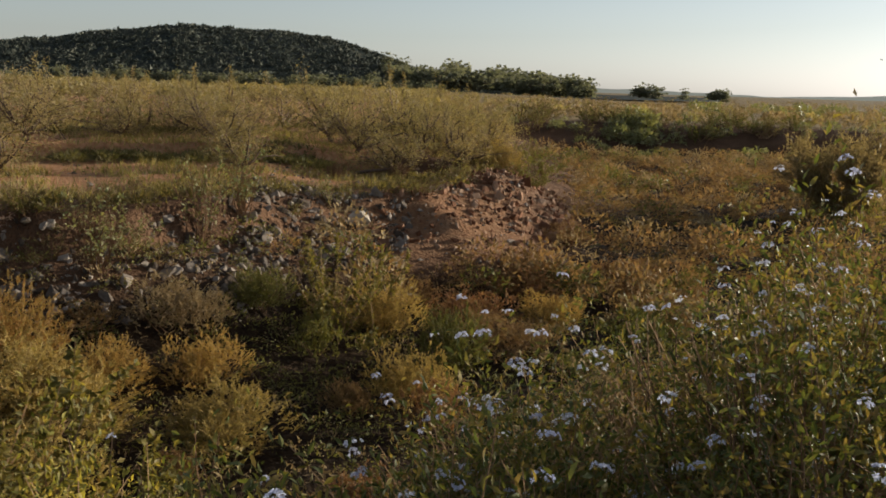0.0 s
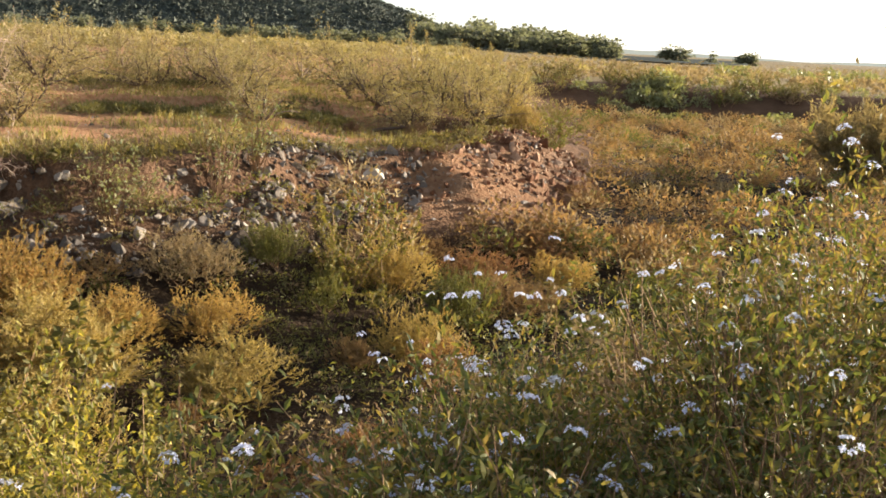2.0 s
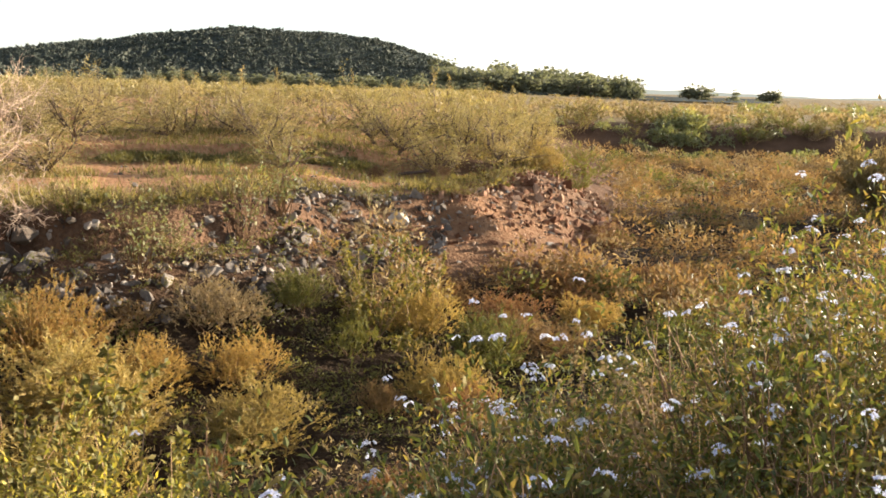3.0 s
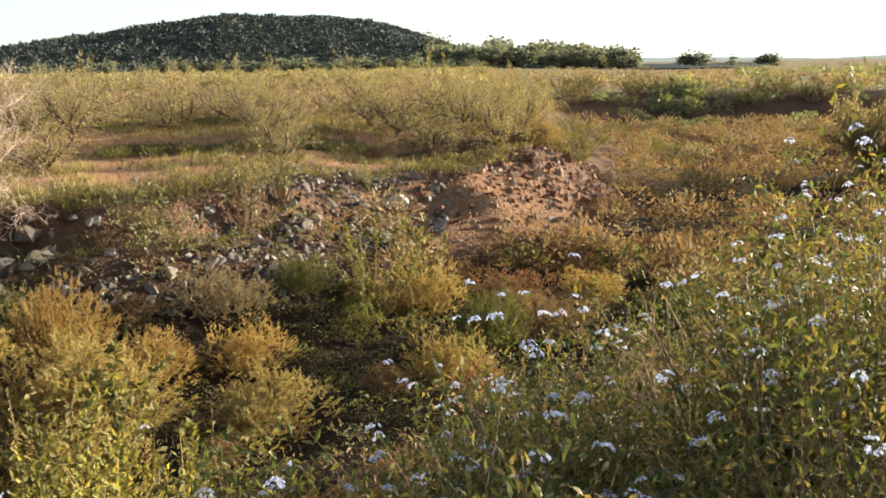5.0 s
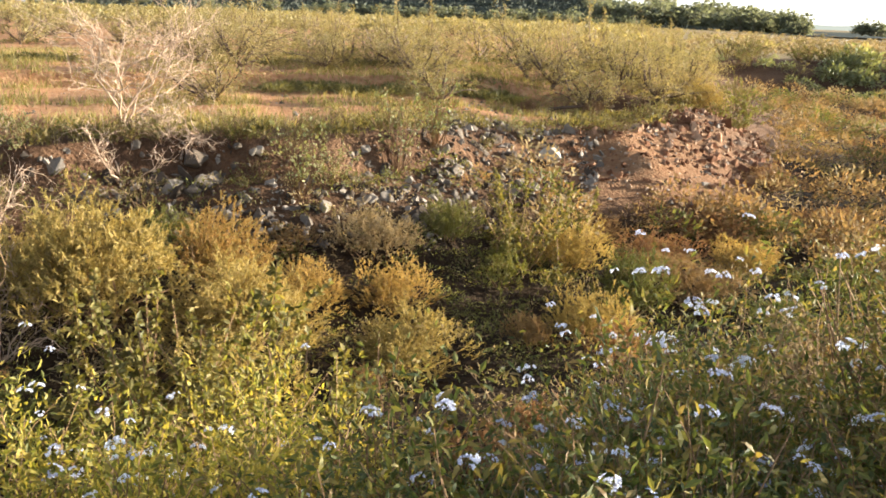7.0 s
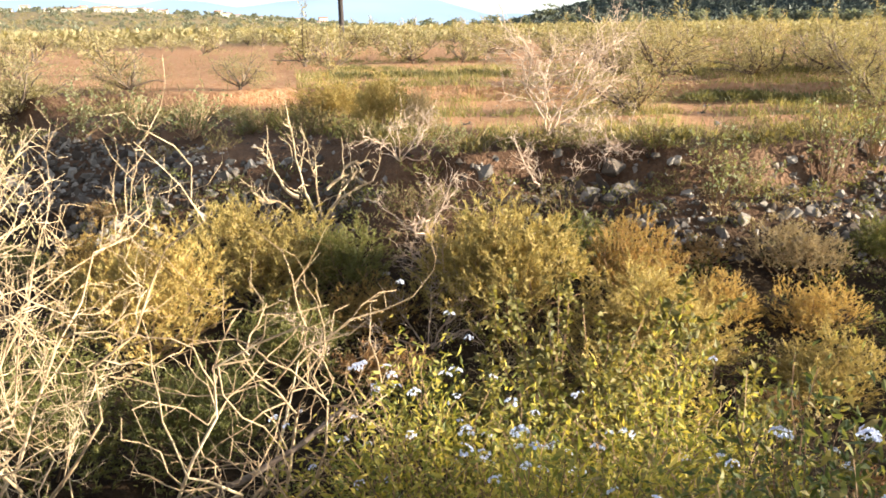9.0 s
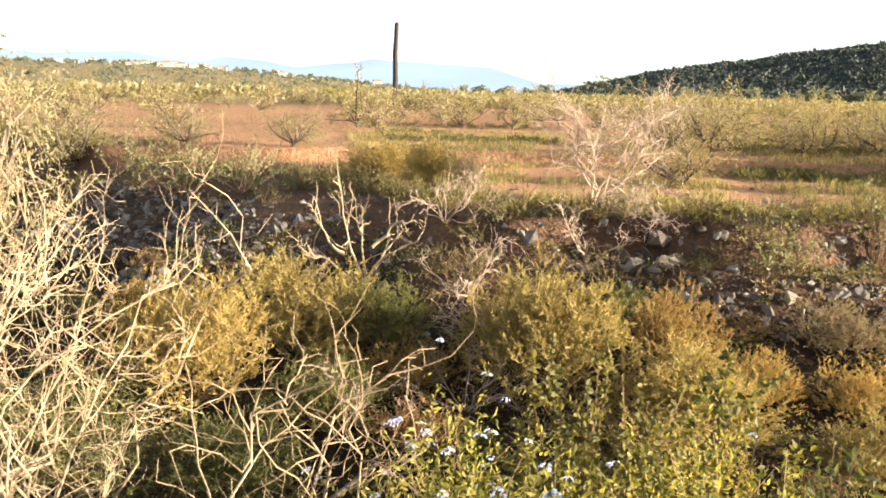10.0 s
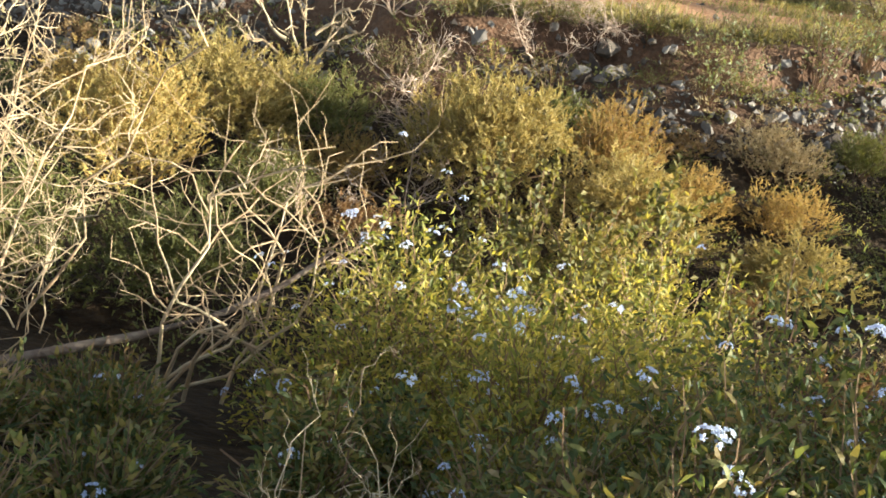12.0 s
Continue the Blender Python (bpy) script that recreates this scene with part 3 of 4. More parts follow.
def house(seed, w, d, h):
    rng = rng_of(seed)
    root = new("house")
    bm = bmesh.new()
    bmesh.ops.create_cube(bm, size=1, matrix=Matrix.Translation((0, 0, h / 2)) @ Matrix.Diagonal((w, d, h, 1)))
    me = bpy.data.meshes.new("wall")
    bm.to_mesh(me)
    me.materials.append(M_WALL)
    part("wall", me, root)
    bm = bmesh.new()
    pts = [(-w / 2 - 0.3, -d / 2 - 0.3, h), (w / 2 + 0.3, -d / 2 - 0.3, h), (w / 2 + 0.3, d / 2 + 0.3, h), (-w / 2 - 0.3, d / 2 + 0.3, h), (-w / 2 - 0.3, 0, h + 1.4), (w / 2 + 0.3, 0, h + 1.4)]
    vs = [bm.verts.new(p) for p in pts]
    for f in ((0, 1, 5, 4), (2, 3, 4, 5), (0, 4, 3), (1, 2, 5), (3, 2, 1, 0)):
        bm.faces.new([vs[i] for i in f])
    me = bpy.data.meshes.new("roof")
    bm.to_mesh(me)
    me.materials.append(M_ROOF)
    part("roof", me, root)
    for i in range(3):
        bm = bmesh.new()
        bmesh.ops.create_cube(bm, size=1, matrix=Matrix.Translation((-w * 0.3 + i * w * 0.3, -d / 2 - 0.01, h * 0.55)) @ Matrix.Diagonal((1.0, 0.12, 1.3, 1)))
        me = bpy.data.meshes.new("window")
        bm.to_mesh(me)
        me.materials.append(M_POLE)
        part("window", me, root)
    return tagged(root, "small whitewashed house with a low clay roof in the far village", "house", "far village")


def village():
    rng = rng_of(8)
    kinds = [house(i, *s) for i, s in enumerate(((12, 8, 4.5), (16, 9, 3.5), (9, 8, 6)))]
    first = list(kinds)
    for i in range(34):
        a = radians(rng.uniform(53, 63) if i < 26 else rng.uniform(44, 53))
        r = rng.uniform(470, 540)
        x, y = -math.sin(a) * r, math.cos(a) * r
        ob = first.pop() if first else copy_thing(kinds[i % 3], Matrix.Identity(4))
        put(ob, x, y, math.degrees(a) + rng.uniform(-25, 25), rng.uniform(0.28, 0.48), 0.1)


village()


def village_trees():
    rng = rng_of(9)
    n = 900
    az, r = np.radians(rng.uniform(40, 78, n)), rng.uniform(230, 620, n)
    x, y = -np.sin(az) * r, np.cos(az) * r
    s = Soup()
    s.add(crowns(rng, x, y, land(x, y), np.where(r < 470, rng.uniform(1.0, 2.4, n), rng.uniform(2.0, 4.0, n)), 26, 0.34, 0.7))
    return tagged(new("village_trees", s.mesh("village_trees", L_PINEBELT)), "dull green trees among the far village houses", "trees", kind="stuff")


village_trees()


def utility_pole():
    root = new("utility_pole")
    pts = np.array([[[0, 0, 0], [0.01, 0, 2.0], [-0.02, 0, 3.4], [0.03, 0, 4.4], [0.06, 0, 5.2]]], float)
    part("post", Soup().add(tubes(pts, np.array([[0.17, 0.16, 0.15, 0.14, 0.13]]), 10)).mesh("post", M_POLE, True), root)
    cap = np.array([[[0.06, 0, 5.2], [0.07, 0, 5.26], [0.07, 0, 5.3]]], float)
    part("cap", Soup().add(tubes(cap, np.array([[0.15, 0.15, 0.02]]), 10)).mesh("cap", M_POLE, True), root)
    return tagged(root, "dark tarred wooden utility pole standing behind the orchard", "pole")


put(utility_pole(), -41.0, 43.8, 43)


# ---------------------------------------------------------------- orchard
def orchard_tree(seed, h=1.6, w=2.2, leaf_n=3200, leaf=0.066):
    rng = rng_of(seed)
    root = new("orchard_tree")
    t = grow(rng, np.zeros((1, 3)), np.array([[rng.normal() * 0.2, rng.normal() * 0.2, 1.0]]), h * 0.14, 4, 0.12)
    n1 = 9
    way = hemi(rng, n1, 0.55)
    limbs = grow(rng, np.repeat(t[:, 2], n1, 0), way * np.array([w * 0.5, w * 0.5, h * 0.7]), h * 0.6, 6, 0.2, 0.08)
    nb = 64 if leaf < 0.1 else 20
    p, d, s = along(rng, limbs, nb, 0.15)
    br = grow(rng, p, d + rng.normal(size=d.shape) * 0.9 + np.array([0, 0, 0.05]), rng.uniform(0.3, 0.9, nb) * w * 0.4, 6 if leaf < 0.1 else 3, 0.22, -0.03)
    part("trunk", Soup().add(tubes(t, np.linspace(0.06, 0.045, 4)[None], 6)).mesh("trunk", M_BARK), root)
    if leaf < 0.1:
        for i in range(n1):
            part("limb", Soup().add(tubes(limbs[i:i + 1], np.linspace(0.035, 0.012, 6)[None], 4)).mesh("limb", M_BARK), root)
        wood = Soup()
    else:
        wood = Soup().add(tubes(limbs, np.linspace(0.035, 0.012, 6)[None], 3))
    tagged(part("brushwood", wood.add(tubes(br[:, ::2], np.linspace(0.011, 0.003, br[:, ::2].shape[1])[None], 3)).mesh("brushwood", M_BARK), root), kind="stuff")
    p, d, s = along(rng, br, leaf_n, 0.1)
    p = p + rng.normal(size=p.shape) * 0.08
    p[:, 2] = np.maximum(p[:, 2], 0.05)
    way = d * 0.5 + rng.normal(size=d.shape) * 0.6 + np.array([0, 0, -0.3])
    ln = rng.uniform(0.7, 1.3, leaf_n) * leaf
    part("crown", Soup().add(leaves(rng, p, way, ln, ln * 0.3, "diamond" if leaf < 0.1 else "needle")).mesh("crown", L_ORCHARD), root)
    return tagged(root, "young open-crowned orchard tree with yellowing leaves on the terrace", "tree", "orchard")


def orchard():
    rng = rng_of(31)
    kinds = [orchard_tree(200 + i, 1.5 + 0.08 * i, 2.6 + 0.15 * i) for i in range(5)]
    far = [orchard_tree(220 + i, 1.65 + 0.08 * i, 2.5 + 0.15 * i, 720, 0.14) for i in range(4)]
    first = {id(o): o for o in kinds + far}

    def one(x, y, s, i):
        pool = kinds if math.hypot(x, y) < 24 else far
        kind = pool[i % len(pool)]
        ob = kind if first.pop(id(kind), None) else copy_thing(kind, Matrix.Identity(4))
        return put(ob, x, y, rng.uniform(0, 360), (s * 0.95, s * 0.95, s * rng.uniform(0.7, 1.0)))

    near = ((-6.8, 13.9, 0.95), (-3.4, 15.5, 0.8), (-1.0, 17.6, 0.9), (0.2, 18.6, 0.95), (-1.9, 19.0, 1.0), (-5.2, 20.0, 1.0), (-15.8, 10.9, 0.8), (-14.2, 12.2, 0.75), (-4.4, 18.2, 0.8), (-7.9, 17.4, 0.85), (0.7, 20.8, 0.95), (-0.2, 21.4, 1.0), (-2.6, 20.6, 0.95), (-6.6, 18.8, 0.85), (-0.6, 19.6, 0.9), (0.9, 22.6, 0.9), (-9.6, 19.0, 0.8))
    for i, (x, y, s) in enumerate(near):
        one(x, y, s, i)
    k = 0
    for r in (21.0, 23.5, 26, 29, 32, 36, 40, 45, 51, 58, 66, 76):
        for a in np.arange(-1.5, 84, (150 if r < 40 else 200) / r):
            a2 = radians(a + rng.uniform(-1.5, 1.5))
            rr = r + rng.uniform(-1.2, 1.2)
            x, y = -math.sin(a2) * rr, math.cos(a2) * rr
            clear = 29 < math.degrees(a2) and rr < (28 if math.degrees(a2) < 46 else 46)
            if y < np.interp(x, [p[0] for p in TERRACE_EDGE], [p[1] for p in TERRACE_EDGE]) + 0.6 or rng.random() < (0.88 if clear else 0.06):
                continue
            one(x, y, rng.uniform(0.65, 0.95) * (1 + 0.004 * (rr - 22)), k)
            k += 1


orchard()
bank_tree = orchard_tree(235, 2.1, 2.6, 6500, 0.06)
bank_tree.name = "bank_tree"
tagged(bank_tree, "leafy yellow-green young tree standing in the ravine behind dead shrubs", "tree", "trees in the ravine")
put(bank_tree, -11.6, 4.8, 30, (1.2, 1.2, 1.75))
put(copy_thing(bank_tree, Matrix.Identity(4)), -16.6, 9.0, 170, (0.9, 0.9, 0.85))


# ---------------------------------------------------------------- shrubs of the ravine bed
def saltbush(seed, w, h, plumes, needles, material, name="saltbush", needle=0.034, upright=0.6, label="golden brown saltbush with feathery upright shoots", group="bushes in the ravine"):
    """A dense bush of feathery upright shoots."""
    rng = rng_of(seed)
    root = new(name)
    d = hemi(rng, plumes, 0.05)
    lobes = 9
    turn = np.arange(lobes) * 2.4 + rng.uniform(0, 6.28)
    far = np.sqrt((np.arange(lobes) + 0.3) / lobes) * 0.31 * rng.uniform(0.8, 1.15, lobes)
    mid = np.stack([np.cos(turn) * far * w, np.sin(turn) * far * w, h * rng.uniform(0.12, 0.5, lobes) * (1 - 1.3 * far)], -1)
    size = rng.uniform(0.8, 1.2, lobes)[:, None] * np.array([0.27 * w, 0.27 * w, 0.5 * h])
    own = rng.integers(0, lobes, plumes)
    lump = 1 + 0.25 * wave(d[:, 0] * 3, d[:, 1] * 3 + d[:, 2] * 2, 0.8, seed) + 0.12 * wave(d[:, 0] * 8, d[:, 1] * 8 + d[:, 2] * 6, 0.8, seed + 2)
    rad = (0.35 + 0.65 * rng.random(plumes) ** 0.4)[:, None] * lump[:, None]
    top = mid[own] + d * rad * size[own]
    way = unit(d * np.array([1, 1, 0.6]) * (1 - upright * 0.5) + np.array([0, 0, upright]) + rng.normal(size=d.shape) * 0.30)
    ln = rng.uniform(0.06, 0.16, plumes) * (h ** 0.5)
    base = np.maximum(top - way * (ln * 0.6)[:, None], [-9, -9, 0.02])
    ax = grow(rng, base, way, ln, 4, 0.12)
    st = 9
    stem = grow(rng, rng.normal(size=(st, 3)) * np.array([0.06, 0.06, 0]), hemi(rng, st, 0.4) * np.array([w, w, h]), 0.62 * max(h, w * 0.6), 5, 0.15, 0.05)
    s = Soup()
    s.add(tubes(stem, np.linspace(0.010, 0.003, 5)[None], 3))
    s.add(leaves(rng, base, way, ln, 0.0035, "needle"))
    tagged(part("brushwood", s.mesh("brushwood", M_TWIG), root), kind="stuff")
    p, t, s = along(rng, ax, plumes * needles, 0.0)
    nd = unit(t * 0.9 + rng.normal(size=t.shape) * 0.55)
    nl = rng.uniform(0.6, 1.3, len(p)) * needle * (1.15 - 0.5 * s)
    tagged(part("foliage", Soup().add(leaves(rng, p, nd, nl * 1.25, nl * 0.3, "needle")).mesh("foliage", material), root), kind="stuff")
    return tagged(root, label, "shrub", group)


def ravine_bushes():
    rng = rng_of(41)
    near = [saltbush(300 + i, 1.1, 0.95, 900, 21, (L_GOLD, L_GOLD, L_GOLD, L_OLIVE)[i % 4], needle=0.029, upright=0.5) for i in range(6)]
    dry = [saltbush(320 + i, 1.1, 1.1, 800, 18, L_DRY, "dry_shrub", 0.028, 0.6, "dry straw-coloured shrub with fine bare twigs") for i in range(2)]
    mid = [saltbush(340 + i, 1.1, 0.75, 240, 15, (L_RUST, L_GOLD, L_RUST, L_OLIVE)[i % 4], needle=0.05) for i in range(4)]
    small = [saltbush(350 + i, 1.1, 0.75, 170, 12, (L_RUST, L_RUST, L_GOLD)[i % 3], needle=0.05, upright=0.4) for i in range(3)]
    rust = [saltbush(360 + i, 1.1, 0.95, 700, 20, L_RUST, needle=0.03, upright=0.5, label="rusty red saltbush with feathery upright shoots") for i in range(2)]
    straw = [saltbush(370 + i, 1.1, 0.95, 1000, 22, L_STRAW, needle=0.03, upright=0.45, label="dense straw-yellow saltbush in the ravine") for i in range(3)]
    fresh = {id(o): True for o in near + dry + mid + small + rust + straw}

    def one(kind, x, y, w, h):
        if fresh.pop(id(kind), False):
            ob = kind
        else:
            ob = copy_thing(kind, Matrix.Identity(4))
        base = 0.95 if kind in near + rust + straw else (1.1 if kind in dry else 0.75)
        return put(ob, x, y, rng.uniform(0, 360), (w / 1.1, w / 1.1, h / base))

    spots = [(-1.85, 7.15, 1.1, 0.66, straw[2]), (-0.75, 10.5, 1.0, 0.8, near[2]), (-2.7, 9.2, 1.15, 0.8, dry[0]), (0.55, 9.9, 1.5, 0.62, rust[0]), (0.3, 11.1, 1.4, 0.65, rust[1]), (-0.45, 12.0, 0.8, 0.5, rust[1]), (1.0, 12.7, 1.4, 0.5, rust[0]), (2.0, 15.6, 1.4, 0.45, rust[0]), (2.7, 14.4, 1.4, 0.5, rust[1]), (0.0, 9.2, 0.9, 0.85, near[3]), (-0.4, 8.4, 0.9, 0.7, near[2]), (1.3, 11.3, 1.0, 0.7, near[4]),
             (1.6, 13.4, 1.5, 0.5, near[3]), (-6.75, 5.9, 1.6, 1.1, straw[2]), (-6.4, 4.4, 1.35, 1.15, near[1]), (-2.0, 6.5, 0.4, 0.34, rust[0]), (-4.5, 6.75, 1.45, 1.3, straw[0]), (-5.5, 6.0, 0.8, 0.55, near[2]), (-6.2, 6.4, 0.9, 0.7, near[3]), (-5.4, 4.9, 0.9, 0.6, near[3]), (-6.0, 5.6, 0.7, 0.5, near[2]), (-3.2, 6.85, 1.35, 0.92, straw[1]), (-4.8, 3.5, 1.0, 0.75, near[3]), (-5.4, 2.7, 1.1, 0.9, near[3]), (-5.3, 7.1, 0.7, 0.6, near[2]), (-3.9, 8.0, 1.0, 0.8, near[5]), (-3.0, 7.9, 0.9, 0.6, near[1]), (-2.3, 8.4, 0.9, 0.6, near[2]),
             (-2.75, 5.7, 1.1, 0.8, straw[2]), (-8.0, 5.2, 1.2, 0.7, near[0]), (-10.4, 10.8, 1.7, 0.8, near[5]), (-8.5, 9.75, 0.9, 0.95, straw[1]), (-8.0, 9.9, 0.6, 0.8, dry[1]), (1.05, 18.9, 0.9, 0.8, near[1]), (-0.9, 8.0, 0.6, 0.45, rust[1]), (-2.1, 10.1, 0.8, 0.6, near[3])]
    taken = []
    for x, y, w, h, kind in spots:
        k = 1.16 if x < -3.0 and y < 8.5 else 1.0
        one(kind, x, y, w * k, h * k * 1.04)
        taken.append((x, y, w * 0.5))
    tries = 0
    while len(taken) < 300 and tries < 16000:
        tries += 1
        if tries % 3 == 0:
            x, y = rng.uniform(-10, 4), rng.uniform(3.5, 13)
        else:
            x, y = rng.uniform(-1, 16), rng.uniform(7, 36)
        z = float(land(np.array([x]), np.array([y]))[0])
        if z > (1.0 if x > -1.3 else 1.35) or (y > 10.8 and x < 0.6 and z > 0.85) or (x < -8 and y > 7) or (y < 9.5 and x < 1 and rng.random() < 0.8):
            continue
        w = rng.uniform(0.6, 1.2)
        if any(math.hypot(x - a, y - b) < (w * 0.5 + c) * 0.78 for a, b, c in taken):
            continue
        d = math.hypot(x, y)
        one((mid if d < 15 else small)[int(rng.integers(0, 4 if d < 15 else 3))], x, y, w, rng.uniform(0.35, 0.65) * (1 if d < 14 else 0.62))
        taken.append((x, y, w * 0.5))


ravine_bushes()


def bed_scrub():
    """Low growth that fills the bed between the bushes."""
    rng = rng_of(51)
    n = 3300
    x, y = np.concatenate([rng.uniform(-12, 14, n // 3), rng.uniform(-1, 24, n - n // 3)]), np.concatenate([rng.uniform(3, 14, n // 3), rng.uniform(11, 38, n - n // 3)])
    z = land(x, y)
    keep = (z < np.where(x > -1.3, 1.0, 1.35)) & (y > 10.5) & ~((x < -8.5) & (y > 6.5)) & (x < 2 + 0.7 * y) & (rng.random(n) < np.where(y > 12, 0.8, 0.28)) & (wave(x, y, 1.5, 4) > -0.32)
    x, y, z = x[keep], y[keep], z[keep]
    for k, (name, material, label) in enumerate((("bed_scrub", L_RUST, "low rusty and golden growth covering the ravine bed"), ("dry_scrub", L_DRY, "low straw-coloured growth covering the ravine bed"), ("olive_scrub", L_OLIVE, "low olive growth covering the ravine bed"))):
        m = np.array([0, 0, 0, 1, 0, 2, 0, 0])[np.arange(len(x)) % 8] == k
        s = Soup()
        s.add(crowns(rng, x[m], y[m], z[m] - 0.05, rng.uniform(0.4, 1.15, m.sum()) ** 1.3, 170, 0.085, 0.8, 0.4))
        tagged(new(name, s.mesh(name, material)), label, "scrub", kind="stuff")


bed_scrub()


def understory():
    """Dull green herbs and dry litter between the bushes near the hedge."""
    for name, label, seed, n, material in (("understory", "low dull green herbs between the ravine bushes", 53, 1500, L_OLIVE), ("dry_litter", "dry straw and litter between the ravine bushes", 54, 700, L_DRY)):
        rng = rng_of(seed)
        x, y = rng.uniform(-10, 3, n), np.concatenate([rng.uniform(2.6, 12, n * 2 // 3), rng.uniform(0.2, 3.2, n - n * 2 // 3)])
        x = np.where(y < 2.6, -1.2 - 3.8 * rng.random(n), x)
        z = land(x, y)
        k = ((z < 1.6) & (y > 3.0) & (wave(x, y, 1.1, seed) > -0.6)) | ((y < 2.6) & (z < 1.93) & (rng.random(n) < 0.003))
        x, y, z = x[k], y[k], z[k]
        s = Soup()
        s.add(crowns(rng, x, y, z, rng.uniform(0.2, 0.5, len(x)), 60, 0.095, 0.6, 0.4))
        tagged(new(name, s.mesh(name, material)), label, "scrub", kind="stuff")


understory()


def tamarisk():
    """A broad bush of fine drooping sprays."""
    rng = rng_of(61)
    root = new("tamarisk")
    stems = grow(rng, rng.normal(size=(26, 3)) * np.array([0.15, 0.15, 0]), hemi(rng, 26, 0.7), 1.6, 8, 0.12, 0.03)
    p, d, s = along(rng, stems, 420, 0.15)
    sp = grow(rng, p, d + rng.normal(size=d.shape) * 0.55, 0.5, 6, 0.15, 0.02)
    part("brushwood", Soup().add(tubes(stems, np.linspace(0.018, 0.004, 8)[None], 4)).add(tubes(sp[:, ::2], np.linspace(0.004, 0.0015, 3)[None], 3)).mesh("stems", M_BARK), root)
    p, d, s = along(rng, sp, 26000, 0.0)
    p = p + rng.normal(size=p.shape) * 0.05
    ln = rng.uniform(0.05, 0.11, len(p))
    part("foliage", Soup().add(leaves(rng, p, d + rng.normal(size=d.shape) * 0.5, ln, ln * 0.3, "needle")).mesh("foliage", L_TAMARISK), root)
    return tagged(root, "feathery tamarisk bush glowing in low sun in the ravine", "shrub")


put(tamarisk(), 9.2, 21.4, 0, (1.0, 1.0, 1.3))


# ---------------------------------------------------------------- stones
def stone_mesh(seed, material):
    rng = rng_of(seed)
    bm = bmesh.new()
    for p in unit(rng.normal(size=(13, 3))) * rng.uniform(0.75, 1.0, (13, 1)) * np.array([0.5, 0.36, 0.30]):
        bm.verts.new(p)
    bmesh.ops.convex_hull(bm, input=bm.verts)
    for v in [v for v in bm.verts if not v.link_faces]:
        bm.verts.remove(v)
    me = bpy.data.meshes.new("stone")
    bm.to_mesh(me)
    me.materials.append(material)
    return me


STONES = [stone_mesh(400 + i, M_STONE) for i in range(8)]
PALE = stone_mesh(415, M_PALESTONE)
RUBBLE = [stone_mesh(420 + i, M_REDSTONE) for i in range(8)]


def stones(name, label, spots, meshes, seed):
    """A spread of loose stones, each one its own piece."""
    rng = rng_of(seed)
    root = new(name)
    for i, (x, y, s) in enumerate(spots):
        ob = new("stone", meshes[i % len(meshes)])
        ob.parent = root
        z = float(land(np.array([x]), np.array([y]))[0])
        ob.location = (x, y, z - s * 0.02)
        ob.rotation_euler = tuple(rng.uniform(0, 6.28, 3))
        ob.scale = tuple(s * rng.uniform(0.75, 1.25, 3))
    return tagged(root, label, "stones")


def scatter(rng, n, x0, x1, y0, y1, low, high, smin, smax, most=2.5):
    out = []
    while len(out) < n:
        x, y = rng.uniform(x0, x1, 400), rng.uniform(y0, y1, 400)
        z = land(x, y)
        for a, b, c in zip(x, y, z):
            if low < c < high and len(out) < n:
                out.append((float(a), float(b), float(smin + (smax - smin) * rng.random() ** most)))
    return out


r71 = rng_of(71)
stones("rubble_slope", "grey limestone rubble tipped down the ravine bank", scatter(r71, 300, -13.6, -7.4, 5.6, 9.4, 1.12, 1.72, 0.14, 0.38), STONES, 72)
stones("rubble_heap", "reddish rubble heap spilling from the terrace corner", scatter(r71, 300, -0.2, 2.6, 14.6, 20.4, 0.9, 1.95, 0.12, 0.38, 2.0), RUBBLE, 73)
stones("bank_stones", "stones bedded in the eroded red bank", scatter(r71, 270, -6.2, -0.6, 8.6, 14.6, 1.15, 1.97, 0.09, 0.36, 1.9) + [(-5.1, 9.6, 0.6), (-5.0, 9.3, 0.55), (-5.3, 9.3, 0.5), (-4.75, 9.75, 0.45)], STONES, 74)
boulder = new("boulder", PALE)
boulder.location, boulder.scale, boulder.rotation_euler = (-1.32, 13.5, 1.55), (0.50, 0.46, 0.52), (0.4, 0.2, 0.9)
tagged(boulder, "pale limestone boulder lying on the red bank", "boulder")
for spot, size, turn, kind in (((-5.0, 9.72, 1.8), (0.46, 0.34, 0.62), (0.1, 1.35, 0.5), 2), ((-4.86, 9.62, 1.55), (0.5, 0.4, 0.46), (0.3, 0.2, 1.4), 5), ((-5.18, 9.62, 1.62), (0.34, 0.3, 0.36), (1.0, 0.4, 0.2), 6), ((-5.75, 9.15, 1.6), (0.5, 0.36, 0.4), (0.2, 0.5, 2.0), 1)):
    rock = new("rock", STONES[kind])
    rock.location, rock.scale, rock.rotation_euler = spot, size, turn
    tagged(rock, "grey limestone rock standing out of the eroded bank", "rock", "rocks in the bank")


def loose_rubble(name, label, spots, meshes, material, seed):
    """Smaller rubble between the large stones, too many to count."""
    rng = rng_of(seed)
    s = Soup()
    shapes = []
    for me in meshes:
        v = np.array([tuple(p.co) for p in me.vertices])
        shapes.append((v, np.array([tuple(p.vertices) for p in me.polygons])))
    x, y, size = np.array(spots).T
    z = land(x, y)
    for i in range(len(x)):
        v, f = shapes[i % len(shapes)]
        turn = np.array(Euler(tuple(rng.uniform(0, 6.28, 3))).to_matrix())
        s.add((v * size[i] * rng.uniform(0.7, 1.2, 3) @ turn.T + np.array([x[i], y[i], z[i]]), f))
    return tagged(new(name, s.mesh(name, material)), label, "stones", kind="stuff")


